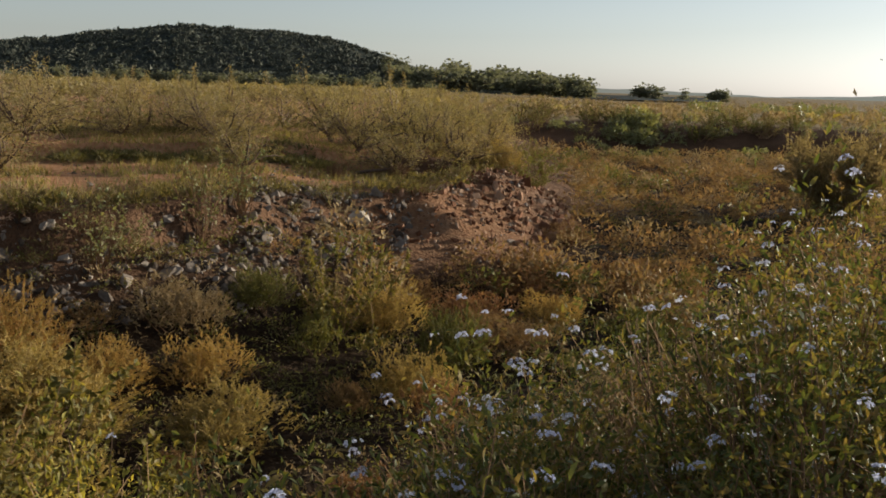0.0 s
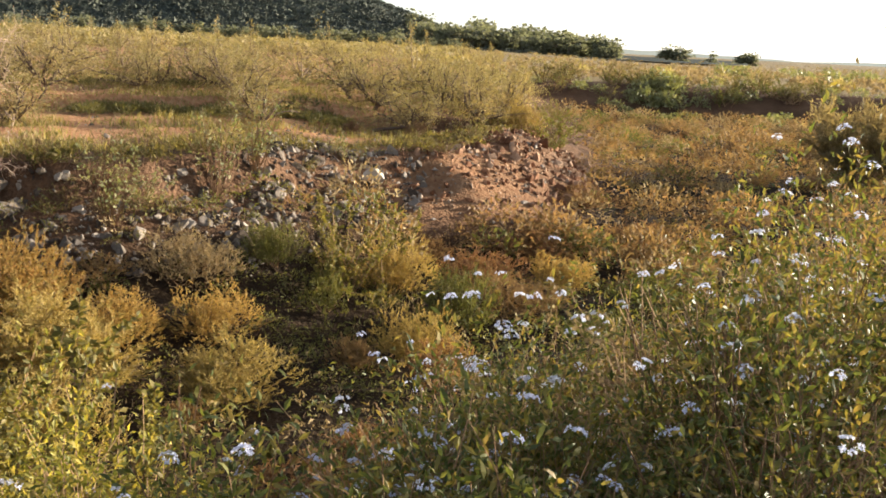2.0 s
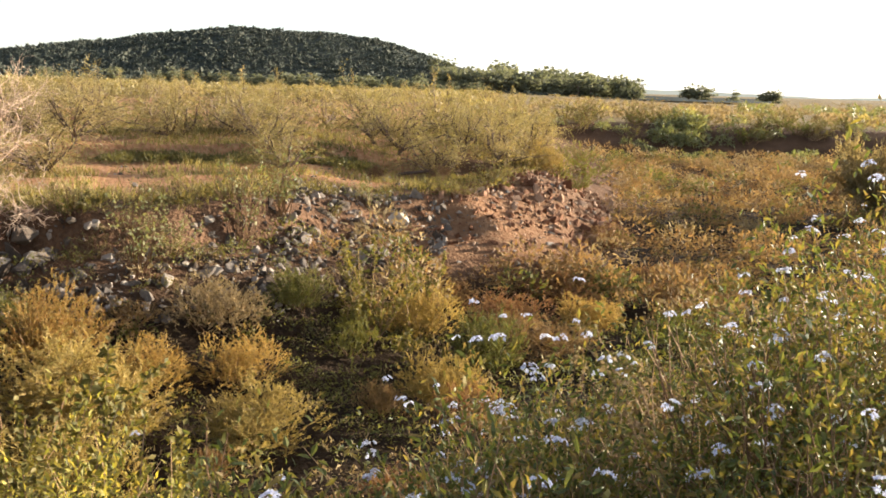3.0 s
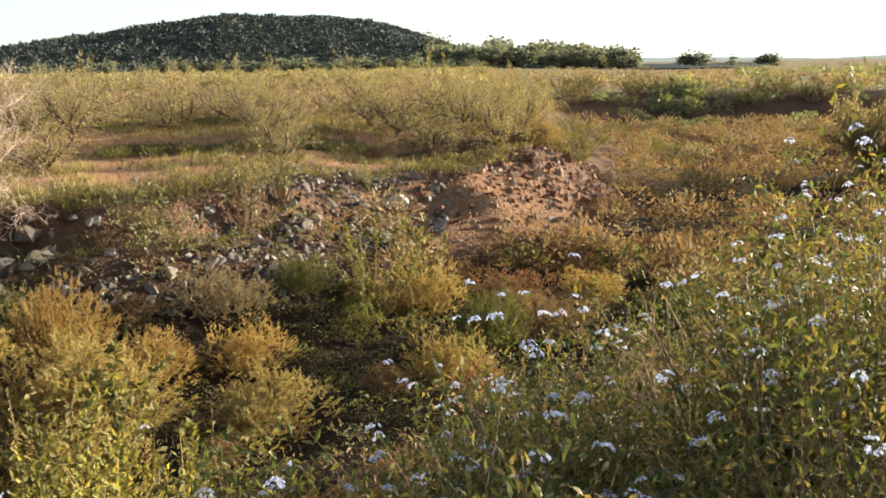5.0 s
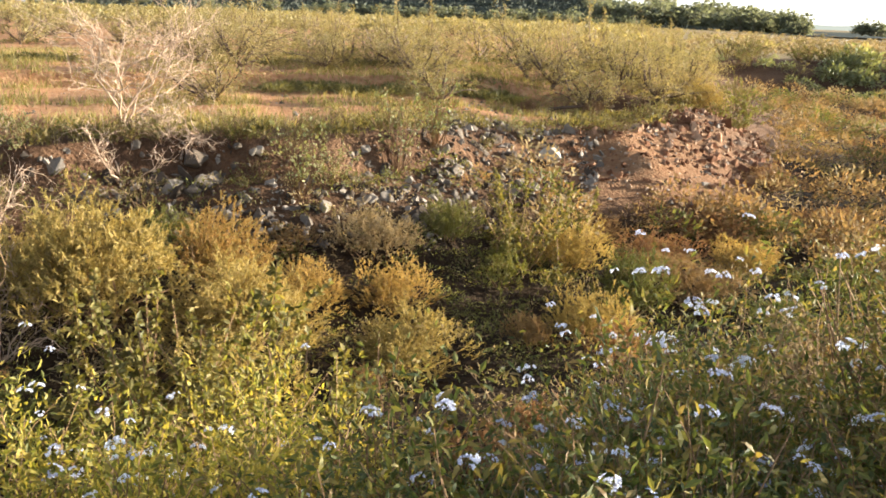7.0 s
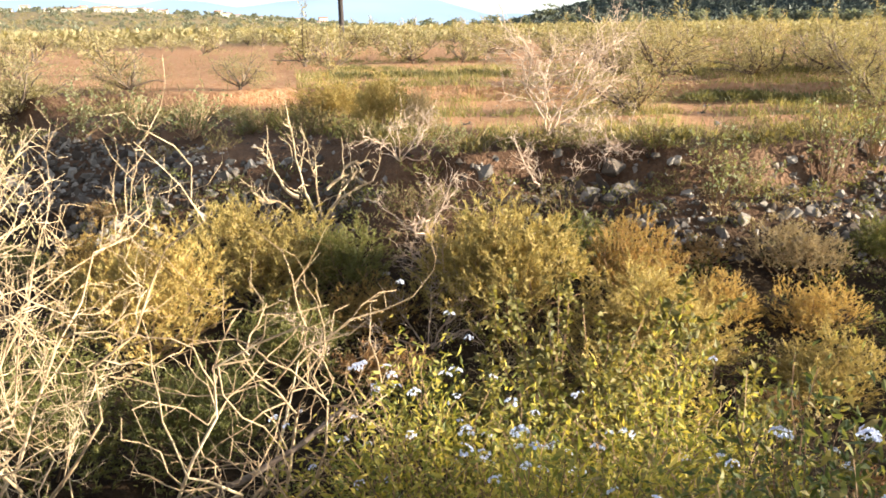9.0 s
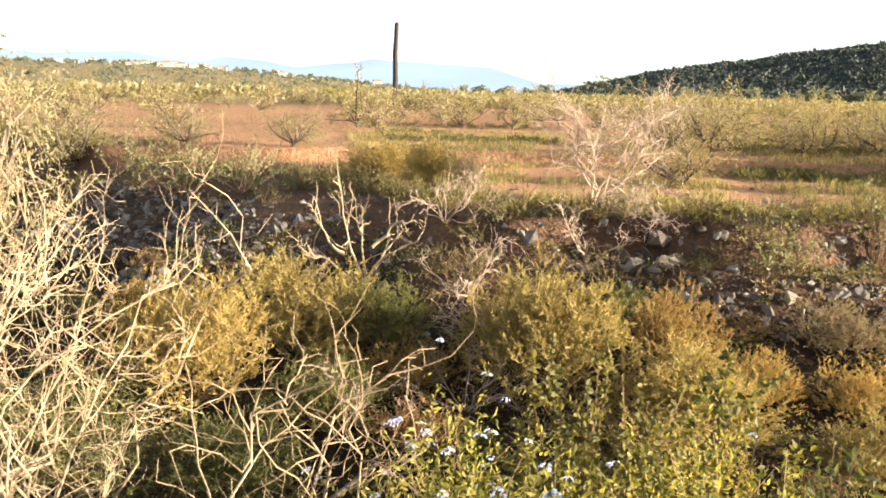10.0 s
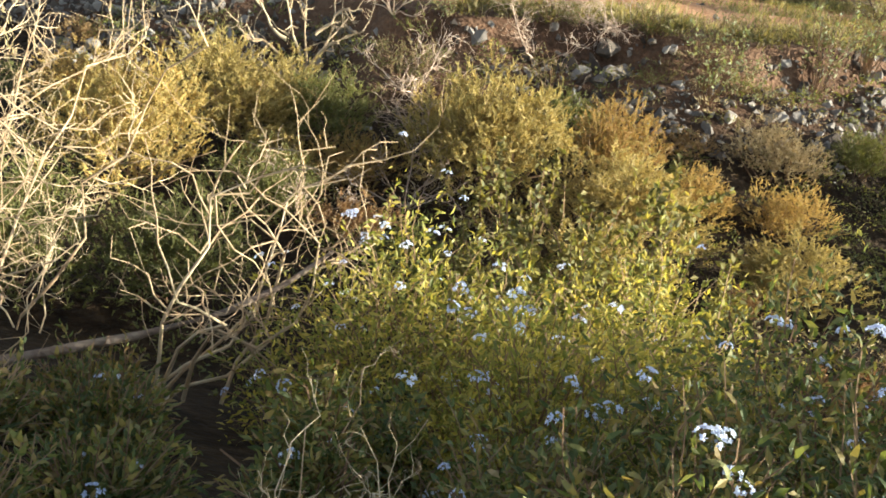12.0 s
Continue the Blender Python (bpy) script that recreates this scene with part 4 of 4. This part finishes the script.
loose_rubble("loose_rubble", "grey limestone rubble covering the ravine bank", scatter(r71, 1500, -15, -7.0, 5.0, 9.8, 1.05, 1.8, 0.07, 0.26), STONES, M_LOOSE, 76)
loose_rubble("loose_rubble", "reddish rubble spilling down the terrace corner", scatter(r71, 1500, -1.2, 2.6, 13.4, 20.4, 0.85, 1.97, 0.05, 0.22), RUBBLE, M_REDLOOSE, 77)
loose_rubble("loose_rubble", "small stones in the eroded bank", scatter(r71, 1300, -6.6, -0.6, 8.4, 14.6, 1.05, 1.95, 0.06, 0.22), STONES, M_LOOSE, 78)


def pebbles():
    rng = rng_of(75)
    n = 5000
    x, y = rng.uniform(-14, 3.2, n), rng.uniform(5.5, 18, n)
    z = land(x, y)
    k = (z > 0.95) & (z < 1.98)
    x, y, z = x[k], y[k], z[k]
    s = Soup()
    tv = np.array([(1, 0, 0), (-1, 0, 0), (0, 1, 0), (0, -1, 0), (0, 0, 0.7), (0, 0, -0.7)], float) * 0.5
    tf = np.array([(0, 2, 4), (2, 1, 4), (1, 3, 4), (3, 0, 4), (2, 0, 5), (1, 2, 5), (3, 1, 5), (0, 3, 5)])
    size = 0.03 + 0.10 * rng.random((len(x), 1, 1)) ** 3
    v = np.stack([x, y, z], -1)[:, None] + tv[None] * size * rng.uniform(0.6, 1.4, (len(x), 6, 3))
    s.add((v, tf[None] + (np.arange(len(x)) * 6)[:, None, None]))
    return tagged(new("pebbles", s.mesh("pebbles", M_LOOSE)), "small stones strewn over the red banks", "stones", kind="stuff")


pebbles()


# ---------------------------------------------------------------- terrace growth
def edge_grass():
    rng = rng_of(81)
    n = 90000
    x, y = rng.uniform(-30, 4, n), rng.uniform(8.2, 34, n)
    d, above = edge_distance(x, y, TERRACE_EDGE)
    dens = np.exp(-d / 0.8) + 0.12 * (wave(x, y, 1.3, 9) > 0.15)
    k = above & (rng.random(n) < dens)
    x, y = x[k], y[k]
    p = np.stack([x, y, land(x, y) - 0.01], -1)
    way = rng.normal(size=p.shape) * 0.35 + np.array([0, 0, 1])
    ln = rng.uniform(0.08, 0.28, len(p))
    s = Soup()
    s.add(leaves(rng, p, way, ln, 0.012, "needle"))
    m = np.flatnonzero(d[k] < 1.3)[::9]
    s.add(crowns(rng, x[m], y[m], p[m, 2], rng.uniform(0.12, 0.4, len(m)), 40, 0.22, 0.6, 0.35, 0.4))
    return tagged(new("edge_grass", s.mesh("edge_grass", L_EDGE)), "olive grass and weeds along the terrace edge", "grass", kind="stuff")


edge_grass()


def field_grass():
    """Short dry grass in patches over the tilled strips."""
    rng = rng_of(82)
    n = 60000
    r, a = rng.uniform(11, 27, n), np.radians(rng.uniform(-3, 46, n))
    x, y = -np.sin(a) * r, np.cos(a) * r
    d, above = edge_distance(x, y, TERRACE_EDGE)
    k = above & (d > 0.3) & (wave(x, y, 1.0, 14) + 0.5 * wave(x, y, 0.35, 15) > 0.1 * rng.normal(size=n))
    x, y = x[k], y[k]
    p = np.stack([x, y, land(x, y) - 0.01], -1)
    s = Soup()
    s.add(leaves(rng, p, rng.normal(size=p.shape) * 0.45 + np.array([0, 0, 1]), rng.uniform(0.06, 0.22, len(p)), 0.016, "needle"))
    return tagged(new("field_grass", s.mesh("field_grass", L_GRASS)), "short dry grass in patches on the orchard soil", "grass", kind="stuff")


field_grass()


def row_weeds():
    """Weeds along the furrow banks between the tilled strips."""
    rng = rng_of(83)
    n = 2600
    r = rng.choice([17.9, 18.3, 21.8, 25.5, 30.5], n, p=[0.3, 0.25, 0.2, 0.15, 0.1]) + rng.normal(size=n) * 0.22
    a = np.radians(rng.uniform(1, 44, n))
    x, y = -np.sin(a) * r, np.cos(a) * r
    k = (y > np.interp(x, [p[0] for p in TERRACE_EDGE], [p[1] for p in TERRACE_EDGE]) + 0.5) & (wave(x, y, 2.6, 12) > -0.1)
    x, y = x[k], y[k]
    s = Soup()
    s.add(crowns(rng, x, y, land(x, y), rng.uniform(0.15, 0.42, len(x)), 40, 0.2, 0.5, 0.3, 0.4))
    return tagged(new("row_weeds", s.mesh("row_weeds", L_WEED)), "dull green weeds along the furrow banks of the orchard", "weeds", kind="stuff")


row_weeds()


def weed_bush(seed, w, h, material, leaf=0.05, n=1300, name="weed_bush", label="leafy green weed bush on the bank edge"):
    rng = rng_of(seed)
    root = new(name)
    st = grow(rng, rng.normal(size=(18, 3)) * np.array([w * 0.12, w * 0.12, 0]), hemi(rng, 18, 0.6) * np.array([w, w, h]), h * 0.9, 5, 0.16, 0.05)
    p, d, s = along(rng, st, 60, 0.2)
    br = grow(rng, p, d + rng.normal(size=d.shape) * 0.6, h * 0.3, 4, 0.2, 0.05)
    tagged(part("brushwood", Soup().add(tubes(st, np.linspace(0.010, 0.003, 5)[None], 3)).add(tubes(br[:, ::3], np.linspace(0.004, 0.002, 2)[None], 3)).mesh("brushwood", M_TWIG), root), kind="stuff")
    p, d, s = along(rng, np.concatenate([br, st[:, 1:5]]), n, 0.0)
    ln = rng.uniform(0.6, 1.3, n) * leaf
    tagged(part("foliage", Soup().add(leaves(rng, p, d * 0.3 + rng.normal(size=d.shape), ln, ln * 0.55)).mesh("foliage", material), root), kind="stuff")
    return tagged(root, label, "weed", "weeds on the bank")


def bank_weeds():
    rng = rng_of(91)
    kinds = [weed_bush(500, 0.9, 0.8, L_WEED, 0.046, 800), weed_bush(501, 0.7, 0.9, L_GREYGREEN, 0.05, 800), weed_bush(502, 1.0, 0.6, L_OLIVE, 0.048, 750), weed_bush(503, 0.35, 1.1, L_GREYGREEN, 0.07, 260, "tree_tobacco", "thin tree tobacco stalk with grey-green leaves on the bank"), weed_bush(504, 1.3, 1.25, L_WILLOW, 0.05, 4200, "willow_weed", "tall yellow-green weed with narrow leaves below the near bank"), weed_bush(505, 0.55, 1.25, L_DRY, 0.04, 1500, "dry_weed", "tall brown dry weed stalks standing in the plumbago hedge")]
    first = {id(k): k for k in kinds}

    def one(k, x, y, s):
        ob = kinds[k] if first.pop(id(kinds[k]), None) else copy_thing(kinds[k], Matrix.Identity(4))
        put(ob, x, y, rng.uniform(0, 360), s)

    for k, x, y, s in ((4, -1.2, 10.2, 0.92), (4, -2.15, 4.5, 1.15), (4, -1.75, 3.9, 1.0), (4, -2.9, 5.1, 1.05), (4, -2.5, 4.0, 0.9), (3, -3.75, 9.75, 0.8), (3, -3.0, 11.2, 0.9), (3, -2.7, 12.0, 0.8), (0, -3.9, 11.4, 0.5), (2, 1.9, 20.5, 1.0), (2, 2.2, 23, 1.2), (0, 2.3, 25, 1.2), (2, 2.5, 28, 1.3), (2, 1.6, 19.2, 0.8), (0, -4.6, 8.6, 0.55), (0, -5.2, 8.0, 0.6), (2, -3.4, 8.6, 0.5), (2, -9.4, 8.9, 0.7), (2, -8.3, 8.9, 0.7), (1, -11.4, 8.8, 0.9), (1, -12.4, 8.4, 1.0), (1, -13.4, 8.2, 1.0), (2, -14.4, 8.0, 1.0), (2, -12.0, 9.2, 0.8), (2, -10.5, 9.0, 0.7), (2, -15.6, 8.0, 1.2), (2, -16.8, 8.2, 1.6), (2, -13.0, 8.9, 1.1), (2, -18.2, 8.3, 1.6), (2, -19.8, 8.4, 1.6), (0, -11.0, 8.0, 0.7), (0, -9.9, 8.0, 0.7), (0, -13.9, 7.2, 0.8), (2, -15.0, 7.0, 1.1), (2, -16.5, 7.2, 1.2), (0, -10.7, 9.4, 0.8), (2, 1.2, 19.0, 1.2), (0, -7.6, 8.1, 0.5), (0, -6.2, 7.6, 0.7)):
        one(k, x, y, s * (0.6 if x < -9 and k != 1 else 1.0))
    for x, y, s in ((0.95, 5.6, 1.1), (0.7, 5.3, 1.0)):
        one(5, x, y, s)
    for i in range(46):
        x = rng.uniform(-15, 0.5)
        y = float(np.interp(x, [p[0] for p in TERRACE_EDGE], [p[1] for p in TERRACE_EDGE])) + rng.normal() * 0.35 + 0.1
        one(int(rng.integers(0, 3)), x, y, rng.uniform(0.3, 0.65))
    for i in range(12):
        x = rng.uniform(-8, -0.4)
        y = float(np.interp(x, [p[0] for p in TERRACE_EDGE], [p[1] for p in TERRACE_EDGE])) - rng.uniform(0.25, 1.1)
        one(int(rng.integers(0, 3)), x, y, rng.uniform(0.2, 0.42))
    for i in range(26):
        x = rng.uniform(3, 17)
        y = float(np.interp(x, [p[0] for p in TERRACE_EDGE], [p[1] for p in TERRACE_EDGE])) - rng.uniform(-0.8, 2.5)
        one(int(rng.choice([0, 2])), x, y, rng.uniform(0.9, 1.8))


bank_weeds()


# ---------------------------------------------------------------- dead wood
def dead_shrub(name, label, seed, starts, ways, length, r0, twigs, fine, wiggle=0.3, wood=None):
    """Bare branches that fork into crooked twigs."""
    rng = rng_of(seed)
    wood = wood or M_DEADWOOD
    root = new(name)
    starts, ways = np.array(starts, float), np.array(ways, float)
    main = grow(rng, starts, ways, length, 8, wiggle * 1.2, 0.02, 0.4)
    for i in range(len(main)):
        part("branch", Soup().add(tubes(main[i:i + 1], np.linspace(r0, r0 * 0.3, 8)[None], 6)).mesh("branch", wood, True), root)
    p, d, s = along(rng, main, twigs, 0.36)
    br = grow(rng, p, d + rng.normal(size=d.shape) * 0.8, rng.uniform(0.15, 0.5, twigs) * np.mean(length), 6, wiggle * 1.4, 0.02, 0.35)
    p2, d2, s2 = along(rng, br, fine, 0.1)
    tw = grow(rng, p2, d2 + rng.normal(size=d2.shape) * 1.0, rng.uniform(0.05, 0.2, fine) * np.mean(length), 4, wiggle * 1.5, 0.0, 0.5)
    tagged(part("brushwood", Soup().add(tubes(br, np.linspace(r0 * 0.42, r0 * 0.16, 6)[None], 4)).add(tubes(tw, np.linspace(r0 * 0.2, r0 * 0.08, 4)[None], 3)).mesh("brushwood", wood), root), kind="stuff")
    return tagged(root, label, "dead shrub")


r5 = rng_of(95)
dead_big = dead_shrub("dead_shrub", "large bleached leafless shrub on the near ravine bank", 601, r5.normal(size=(11, 3)) * np.array([0.3, 0.25, 0.02]), hemi(r5, 11, 1.0), 1.45, 0.0076, 90, 620, 0.45)
put(dead_big, -3.95, 1.35, 0, (1.05, 1.05, 1.2))
put(copy_thing(dead_big, Matrix.Identity(4)), -4.45, 1.75, 140, (1.1, 1.1, 1.4))
dead_mid = dead_shrub("dead_shrub", "bleached leafless shrub with fine tangled twigs", 606, r5.normal(size=(8, 3)) * np.array([0.2, 0.2, 0.02]), hemi(r5, 8, 1.1), 0.9, 0.0068, 40, 190)
put(copy_thing(dead_big, Matrix.Identity(4)), -4.35, 1.25, 250, (1.0, 1.0, 1.3))
put(dead_mid, -4.6, 2.1, 0, 0.8)
dead_low = dead_shrub("dead_shrub", "low spreading bleached leafless branches over the bank", 602, r5.normal(size=(8, 3)) * np.array([0.1, 0.1, 0.02]), hemi(r5, 8, 0.7) + np.array([0.55, 0.6, 0.15]), 1.15, 0.0085, 60, 210)
put(dead_low, -3.0, 2.05, 0, 1.2)
dead_tree = dead_shrub("dead_tree", "small bare white dead tree among the ravine bushes", 603, np.array([[0, 0, 0], [0, 0, 0.10], [0.01, 0, 0.05], [0.02, 0.02, 0.08], [0, 0.02, 0.06], [-0.25, -0.25, 0.42], [0.10, 0.12, 0.5]]), [(-0.80, -0.80, 0.62), (-0.42, -0.40, 1.0), (0.10, 0.08, 1.0), (0.62, 0.66, 0.75), (0.20, 0.75, 0.8), (-0.85, -0.75, 0.25), (0.7, 0.5, 0.5)], np.array([1.25, 1.5, 1.15, 1.15, 1.1, 0.8, 0.7]), 0.027, 48, 160, 0.2)
put(dead_tree, -7.5, 7.45, 0, (0.62, 0.62, 1.02))
dead_terrace = dead_shrub("dead_tree", "pinkish dead sapling on the terrace edge", 604, np.zeros((9, 3)), hemi(r5, 9, 1.6), 1.7, 0.013, 120, 1000, wood=M_PINKWOOD)
put(dead_terrace, -6.35, 10.5, 0, 1.0)
dead_bank = dead_shrub("dead_shrub", "dry bare twigs hanging over the bank", 605, np.zeros((8, 3)), hemi(r5, 8, 0.3), 0.8, 0.010, 60, 300, wood=M_PINKWOOD)
put(dead_bank, -5.6, 9.2, 0, 1.0)
r6 = rng_of(96)
for x, y, g in ((-5.4, 9.78, 613), (-5.05, 9.95, 614)):
    ways = hemi(r6, 10, 0.0) + np.array([0.1, -0.35, -0.3])
    put(dead_shrub("dead_shrub", "dry bare twigs drooping from the terrace edge over the bank", g, r6.normal(size=(10, 3)) * np.array([0.12, 0.06, 0.0]) + np.array([0, 0, 0.08]), ways, 0.55, 0.007, 60, 360, 0.35, wood=M_PINKWOOD), x, y, 0, 1.0)
put(copy_thing(dead_bank, Matrix.Identity(4)), -5.3, 6.9, 70, 0.9)
put(copy_thing(dead_bank, Matrix.Identity(4)), -7.0, 8.3, 160, 0.9)
put(copy_thing(dead_bank, Matrix.Identity(4)), -4.9, 6.1, 250, 0.8)
put(copy_thing(dead_bank, Matrix.Identity(4)), -5.3, 5.2, 30, 0.8)
put(copy_thing(dead_bank, Matrix.Identity(4)), -6.1, 7.6, 200, 1.0)
bare_stems = dead_shrub("bare_shrub", "bare grey-brown stems standing in the plumbago hedge", 611, r5.normal(size=(9, 3)) * np.array([0.12, 0.12, 0.0]), hemi(r5, 9, 1.8), 1.15, 0.0035, 60, 200, wood=M_TWIG)
put(bare_stems, 0.82, 1.7, 0, (0.7, 0.7, 0.88))
put(copy_thing(bare_stems, Matrix.Identity(4)), 1.05, 2.05, 130, (0.7, 0.7, 0.9))
dead_small = dead_shrub("dead_shrub", "small grey bare shrub at the foot of the hedge", 607, np.zeros((7, 3)), hemi(r5, 7, 1.2), 0.62, 0.0042, 34, 110)
put(dead_small, -1.38, 1.25, 0, 1.0)
trunk_way = np.array([[(-1.75, 17.35, 1.86), (-1.5, 17.4, 1.90), (-1.25, 17.38, 1.93), (-1.0, 17.45, 1.97)]])
trunk = new("fallen_log", Soup().add(tubes(trunk_way, np.linspace(0.035, 0.02, 4)[None], 7)).mesh("fallen_log", M_BARK, True))
tagged(trunk, "thin fallen log lying in grass at the terrace edge", "log")
tussock = saltbush(380, 0.5, 0.4, 260, 12, M_TWIG, "dead_tussock", 0.03, 0.5, "dark brown withered tussock at the terrace edge", "withered tussocks")
put(tussock, -0.95, 17.2, 0, 1.0)
put(copy_thing(tussock, Matrix.Identity(4)), -2.05, 16.6, 90, (0.8, 0.8, 0.9))
log_way = np.array([[(-3.85, 0.9, 1.28), (-3.6, 1.15, 1.42), (-3.32, 1.5, 1.49), (-3.18, 1.76, 1.52), (-3.05, 1.99, 1.55), (-2.87, 2.28, 1.63), (-2.74, 2.48, 1.74), (-2.64, 2.66, 1.88)]])
log = new("fallen_branch", Soup().add(tubes(log_way, np.linspace(0.03, 0.009, 8)[None], 8)).mesh("fallen_branch", M_BARK, True))
tagged(log, "grey-brown fallen branch lying under the dead shrub", "branch")


# ---------------------------------------------------------------- plumbago on the near bank
def flower_cluster_mesh(seed):
    rng = rng_of(seed)
    s = Soup()
    n = 11
    c = hemi(rng, n, 0.2) * np.array([0.035, 0.035, 0.028]) * rng.uniform(0.7, 1.2, (n, 1))
    out = unit(c + np.array([0, 0, 0.01]))
    a = unit(np.cross(out, np.array([0.3, 0.8, 0.1]) + 0 * out))
    b = np.cross(out, a)
    for k in range(5):
        t = k * 2 * math.pi / 5
        s.add(leaves(rng, c, a * math.cos(t) + b * math.sin(t) + out * 0.25, rng.uniform(0.010, 0.015, n), 0.010))
    return s.mesh("flower_head", L_PETAL)


CLUSTERS = [flower_cluster_mesh(700 + i) for i in range(5)]


def plumbago(seed, r, depth, n, clusters, material):
    """A rounded plumbago bush: arching stems, lance-shaped leaves and pale flower heads. Its crown's top is at height depth."""
    rng = rng_of(seed)
    root = new("plumbago_bush")
    k = 26
    st = grow(rng, rng.normal(size=(k, 3)) * np.array([r * 0.15, r * 0.15, 0]), hemi(rng, k, 0.3) * np.array([r, r, depth]), depth * 0.95, 8, 0.14, 0.0)
    d = hemi(rng, n, 0.0)
    lump = 1 + 0.30 * wave(d[:, 0] * 3, d[:, 1] * 3, 0.7, seed) + 0.15 * wave(d[:, 0] * 9, d[:, 1] * 9 + d[:, 2] * 5, 0.7, seed + 3)
    rad = ((0.40 + 0.62 * rng.random(n) ** 0.6) * lump)[:, None]
    p = d * rad * np.array([r, r, depth])
    tw = int(60 + 380 * min(r, 0.7))
    tp = p[:tw]
    twig = grow(rng, tp * 0.8, d[:tw] + np.array([0, 0, 0.5]) + rng.normal(size=(tw, 3)) * 0.4, 0.12 + 0.24 * r, 5, 0.2, 0.02)
    tagged(part("brushwood", Soup().add(tubes(st[:, ::2], np.linspace(0.007, 0.003, 4)[None], 3)).add(tubes(twig[:, ::2], np.linspace(0.003, 0.0015, 3)[None], 3)).mesh("brushwood", M_TWIG), root), kind="stuff")
    ln = rng.uniform(0.022, 0.048, n)
    way = d * np.array([0.8, 0.8, 0.3]) + np.array([0, 0, 0.05]) + rng.normal(size=d.shape) * 0.7
    s = Soup()
    m = n // 3
    s.add(leaves(rng, p[:m], way[:m], ln[:m] * 1.2, ln[:m] * 0.34, "lance", 0.9))
    s.add(leaves(rng, p[m:], way[m:], ln[m:], ln[m:] * 0.36, flat=0.8))
    tp2, td, _ = along(rng, twig, tw * 5, 0.3)
    l2 = rng.uniform(0.025, 0.048, tw * 5)
    s.add(leaves(rng, tp2, td + rng.normal(size=td.shape) * 0.6, l2, l2 * 0.36, "lance"))
    tagged(part("foliage", s.mesh("foliage", material), root), kind="stuff")
    c = hemi(rng, clusters, 0.35)
    lc = 1 + 0.30 * wave(c[:, 0] * 3, c[:, 1] * 3, 0.7, seed) + 0.15 * wave(c[:, 0] * 9, c[:, 1] * 9 + c[:, 2] * 5, 0.7, seed + 3)
    for i in range(clusters):
        ob = part("flower_head", CLUSTERS[int(rng.integers(0, 5))], root, "pale blue flower head")
        ob.location = tuple(c[i] * lc[i] * 1.06 * np.array([r, r, depth]))
        q = Vector((c[i][0], c[i][1], c[i][2] + 0.4)).to_track_quat("Z", "Y")
        ob.rotation_mode = "QUATERNION"
        ob.rotation_quaternion = q
        sc = rng.uniform(0.45, 0.85)
        ob.scale = (sc, sc, sc)
    return tagged(root, "plumbago bush with green leaves and pale blue flower clusters", "shrub", "plumbago hedge")


PLUMBAGO = [(0.1, 2.05, 2.54, 0.75, 54), (0.95, 2.4, 2.82, 0.62, 34), (1.3, 3.25, 3.05, 0.62, 40), (1.95, 3.1, 3.1, 0.65, 14), (0.5, 1.35, 2.62, 0.5, 14), (-0.05, 1.35, 2.66, 0.5, 8), (-0.6, 2.3, 2.46, 0.65, 26), (0.9, 3.8, 2.42, 0.75, 20), (1.75, 4.5, 2.6, 0.8, 20), (0.15, 4.3, 1.85, 0.65, 20),
            (1.3, 6.0, 2.05, 0.85, 14), (2.4, 6.2, 2.5, 0.95, 12), (-0.55, 1.4, 2.46, 0.5, 12), (-2.3, 2.8, 2.05, 0.7, 64), (-1.45, 2.45, 2.14, 0.6, 34), (-1.05, 1.7, 2.12, 0.38, 10), (-1.62, 1.8, 1.98, 0.2, 5), (-1.55, 1.4, 2.2, 0.16, 2), (-2.02, 1.1, 1.86, 0.2, 6), (-2.15, 0.72, 1.95, 0.22, 5), (-2.55, 1.45, 1.72, 0.22, 3), (-3.05, 1.75, 1.5, 0.25, 3), (-2.75, 1.1, 1.82, 0.2, 2), (2.5, 2.3, 3.05, 0.7, 12), (3.2, 4.2, 2.75, 0.9, 12), (-1.5, 3.4, 2.05, 0.75, 10), (0.45, 3.1, 2.32, 0.6, 18), (1.3, 1.75, 2.66, 0.55, 12), (0.25, 3.2, 2.52, 0.5, 44), (-0.15, 2.9, 2.42, 0.5, 44), (0.05, 3.7, 2.3, 0.5, 10), (1.05, 3.45, 3.0, 0.4, 14), (1.5, 3.5, 3.16, 0.45, 30), (1.2, 3.65, 3.06, 0.35, 12), (-0.25, 1.75, 2.5, 0.5, 14), (0.35, 3.95, 2.38, 0.5, 16), (0.2, 3.5, 2.34, 0.42, 10)]
for i, (x, y, top, r, cl) in enumerate(PLUMBAGO):
    g = float(land(np.array([x]), np.array([y]))[0])
    # Bushes at the left take the leaf with sunlight in its colour.
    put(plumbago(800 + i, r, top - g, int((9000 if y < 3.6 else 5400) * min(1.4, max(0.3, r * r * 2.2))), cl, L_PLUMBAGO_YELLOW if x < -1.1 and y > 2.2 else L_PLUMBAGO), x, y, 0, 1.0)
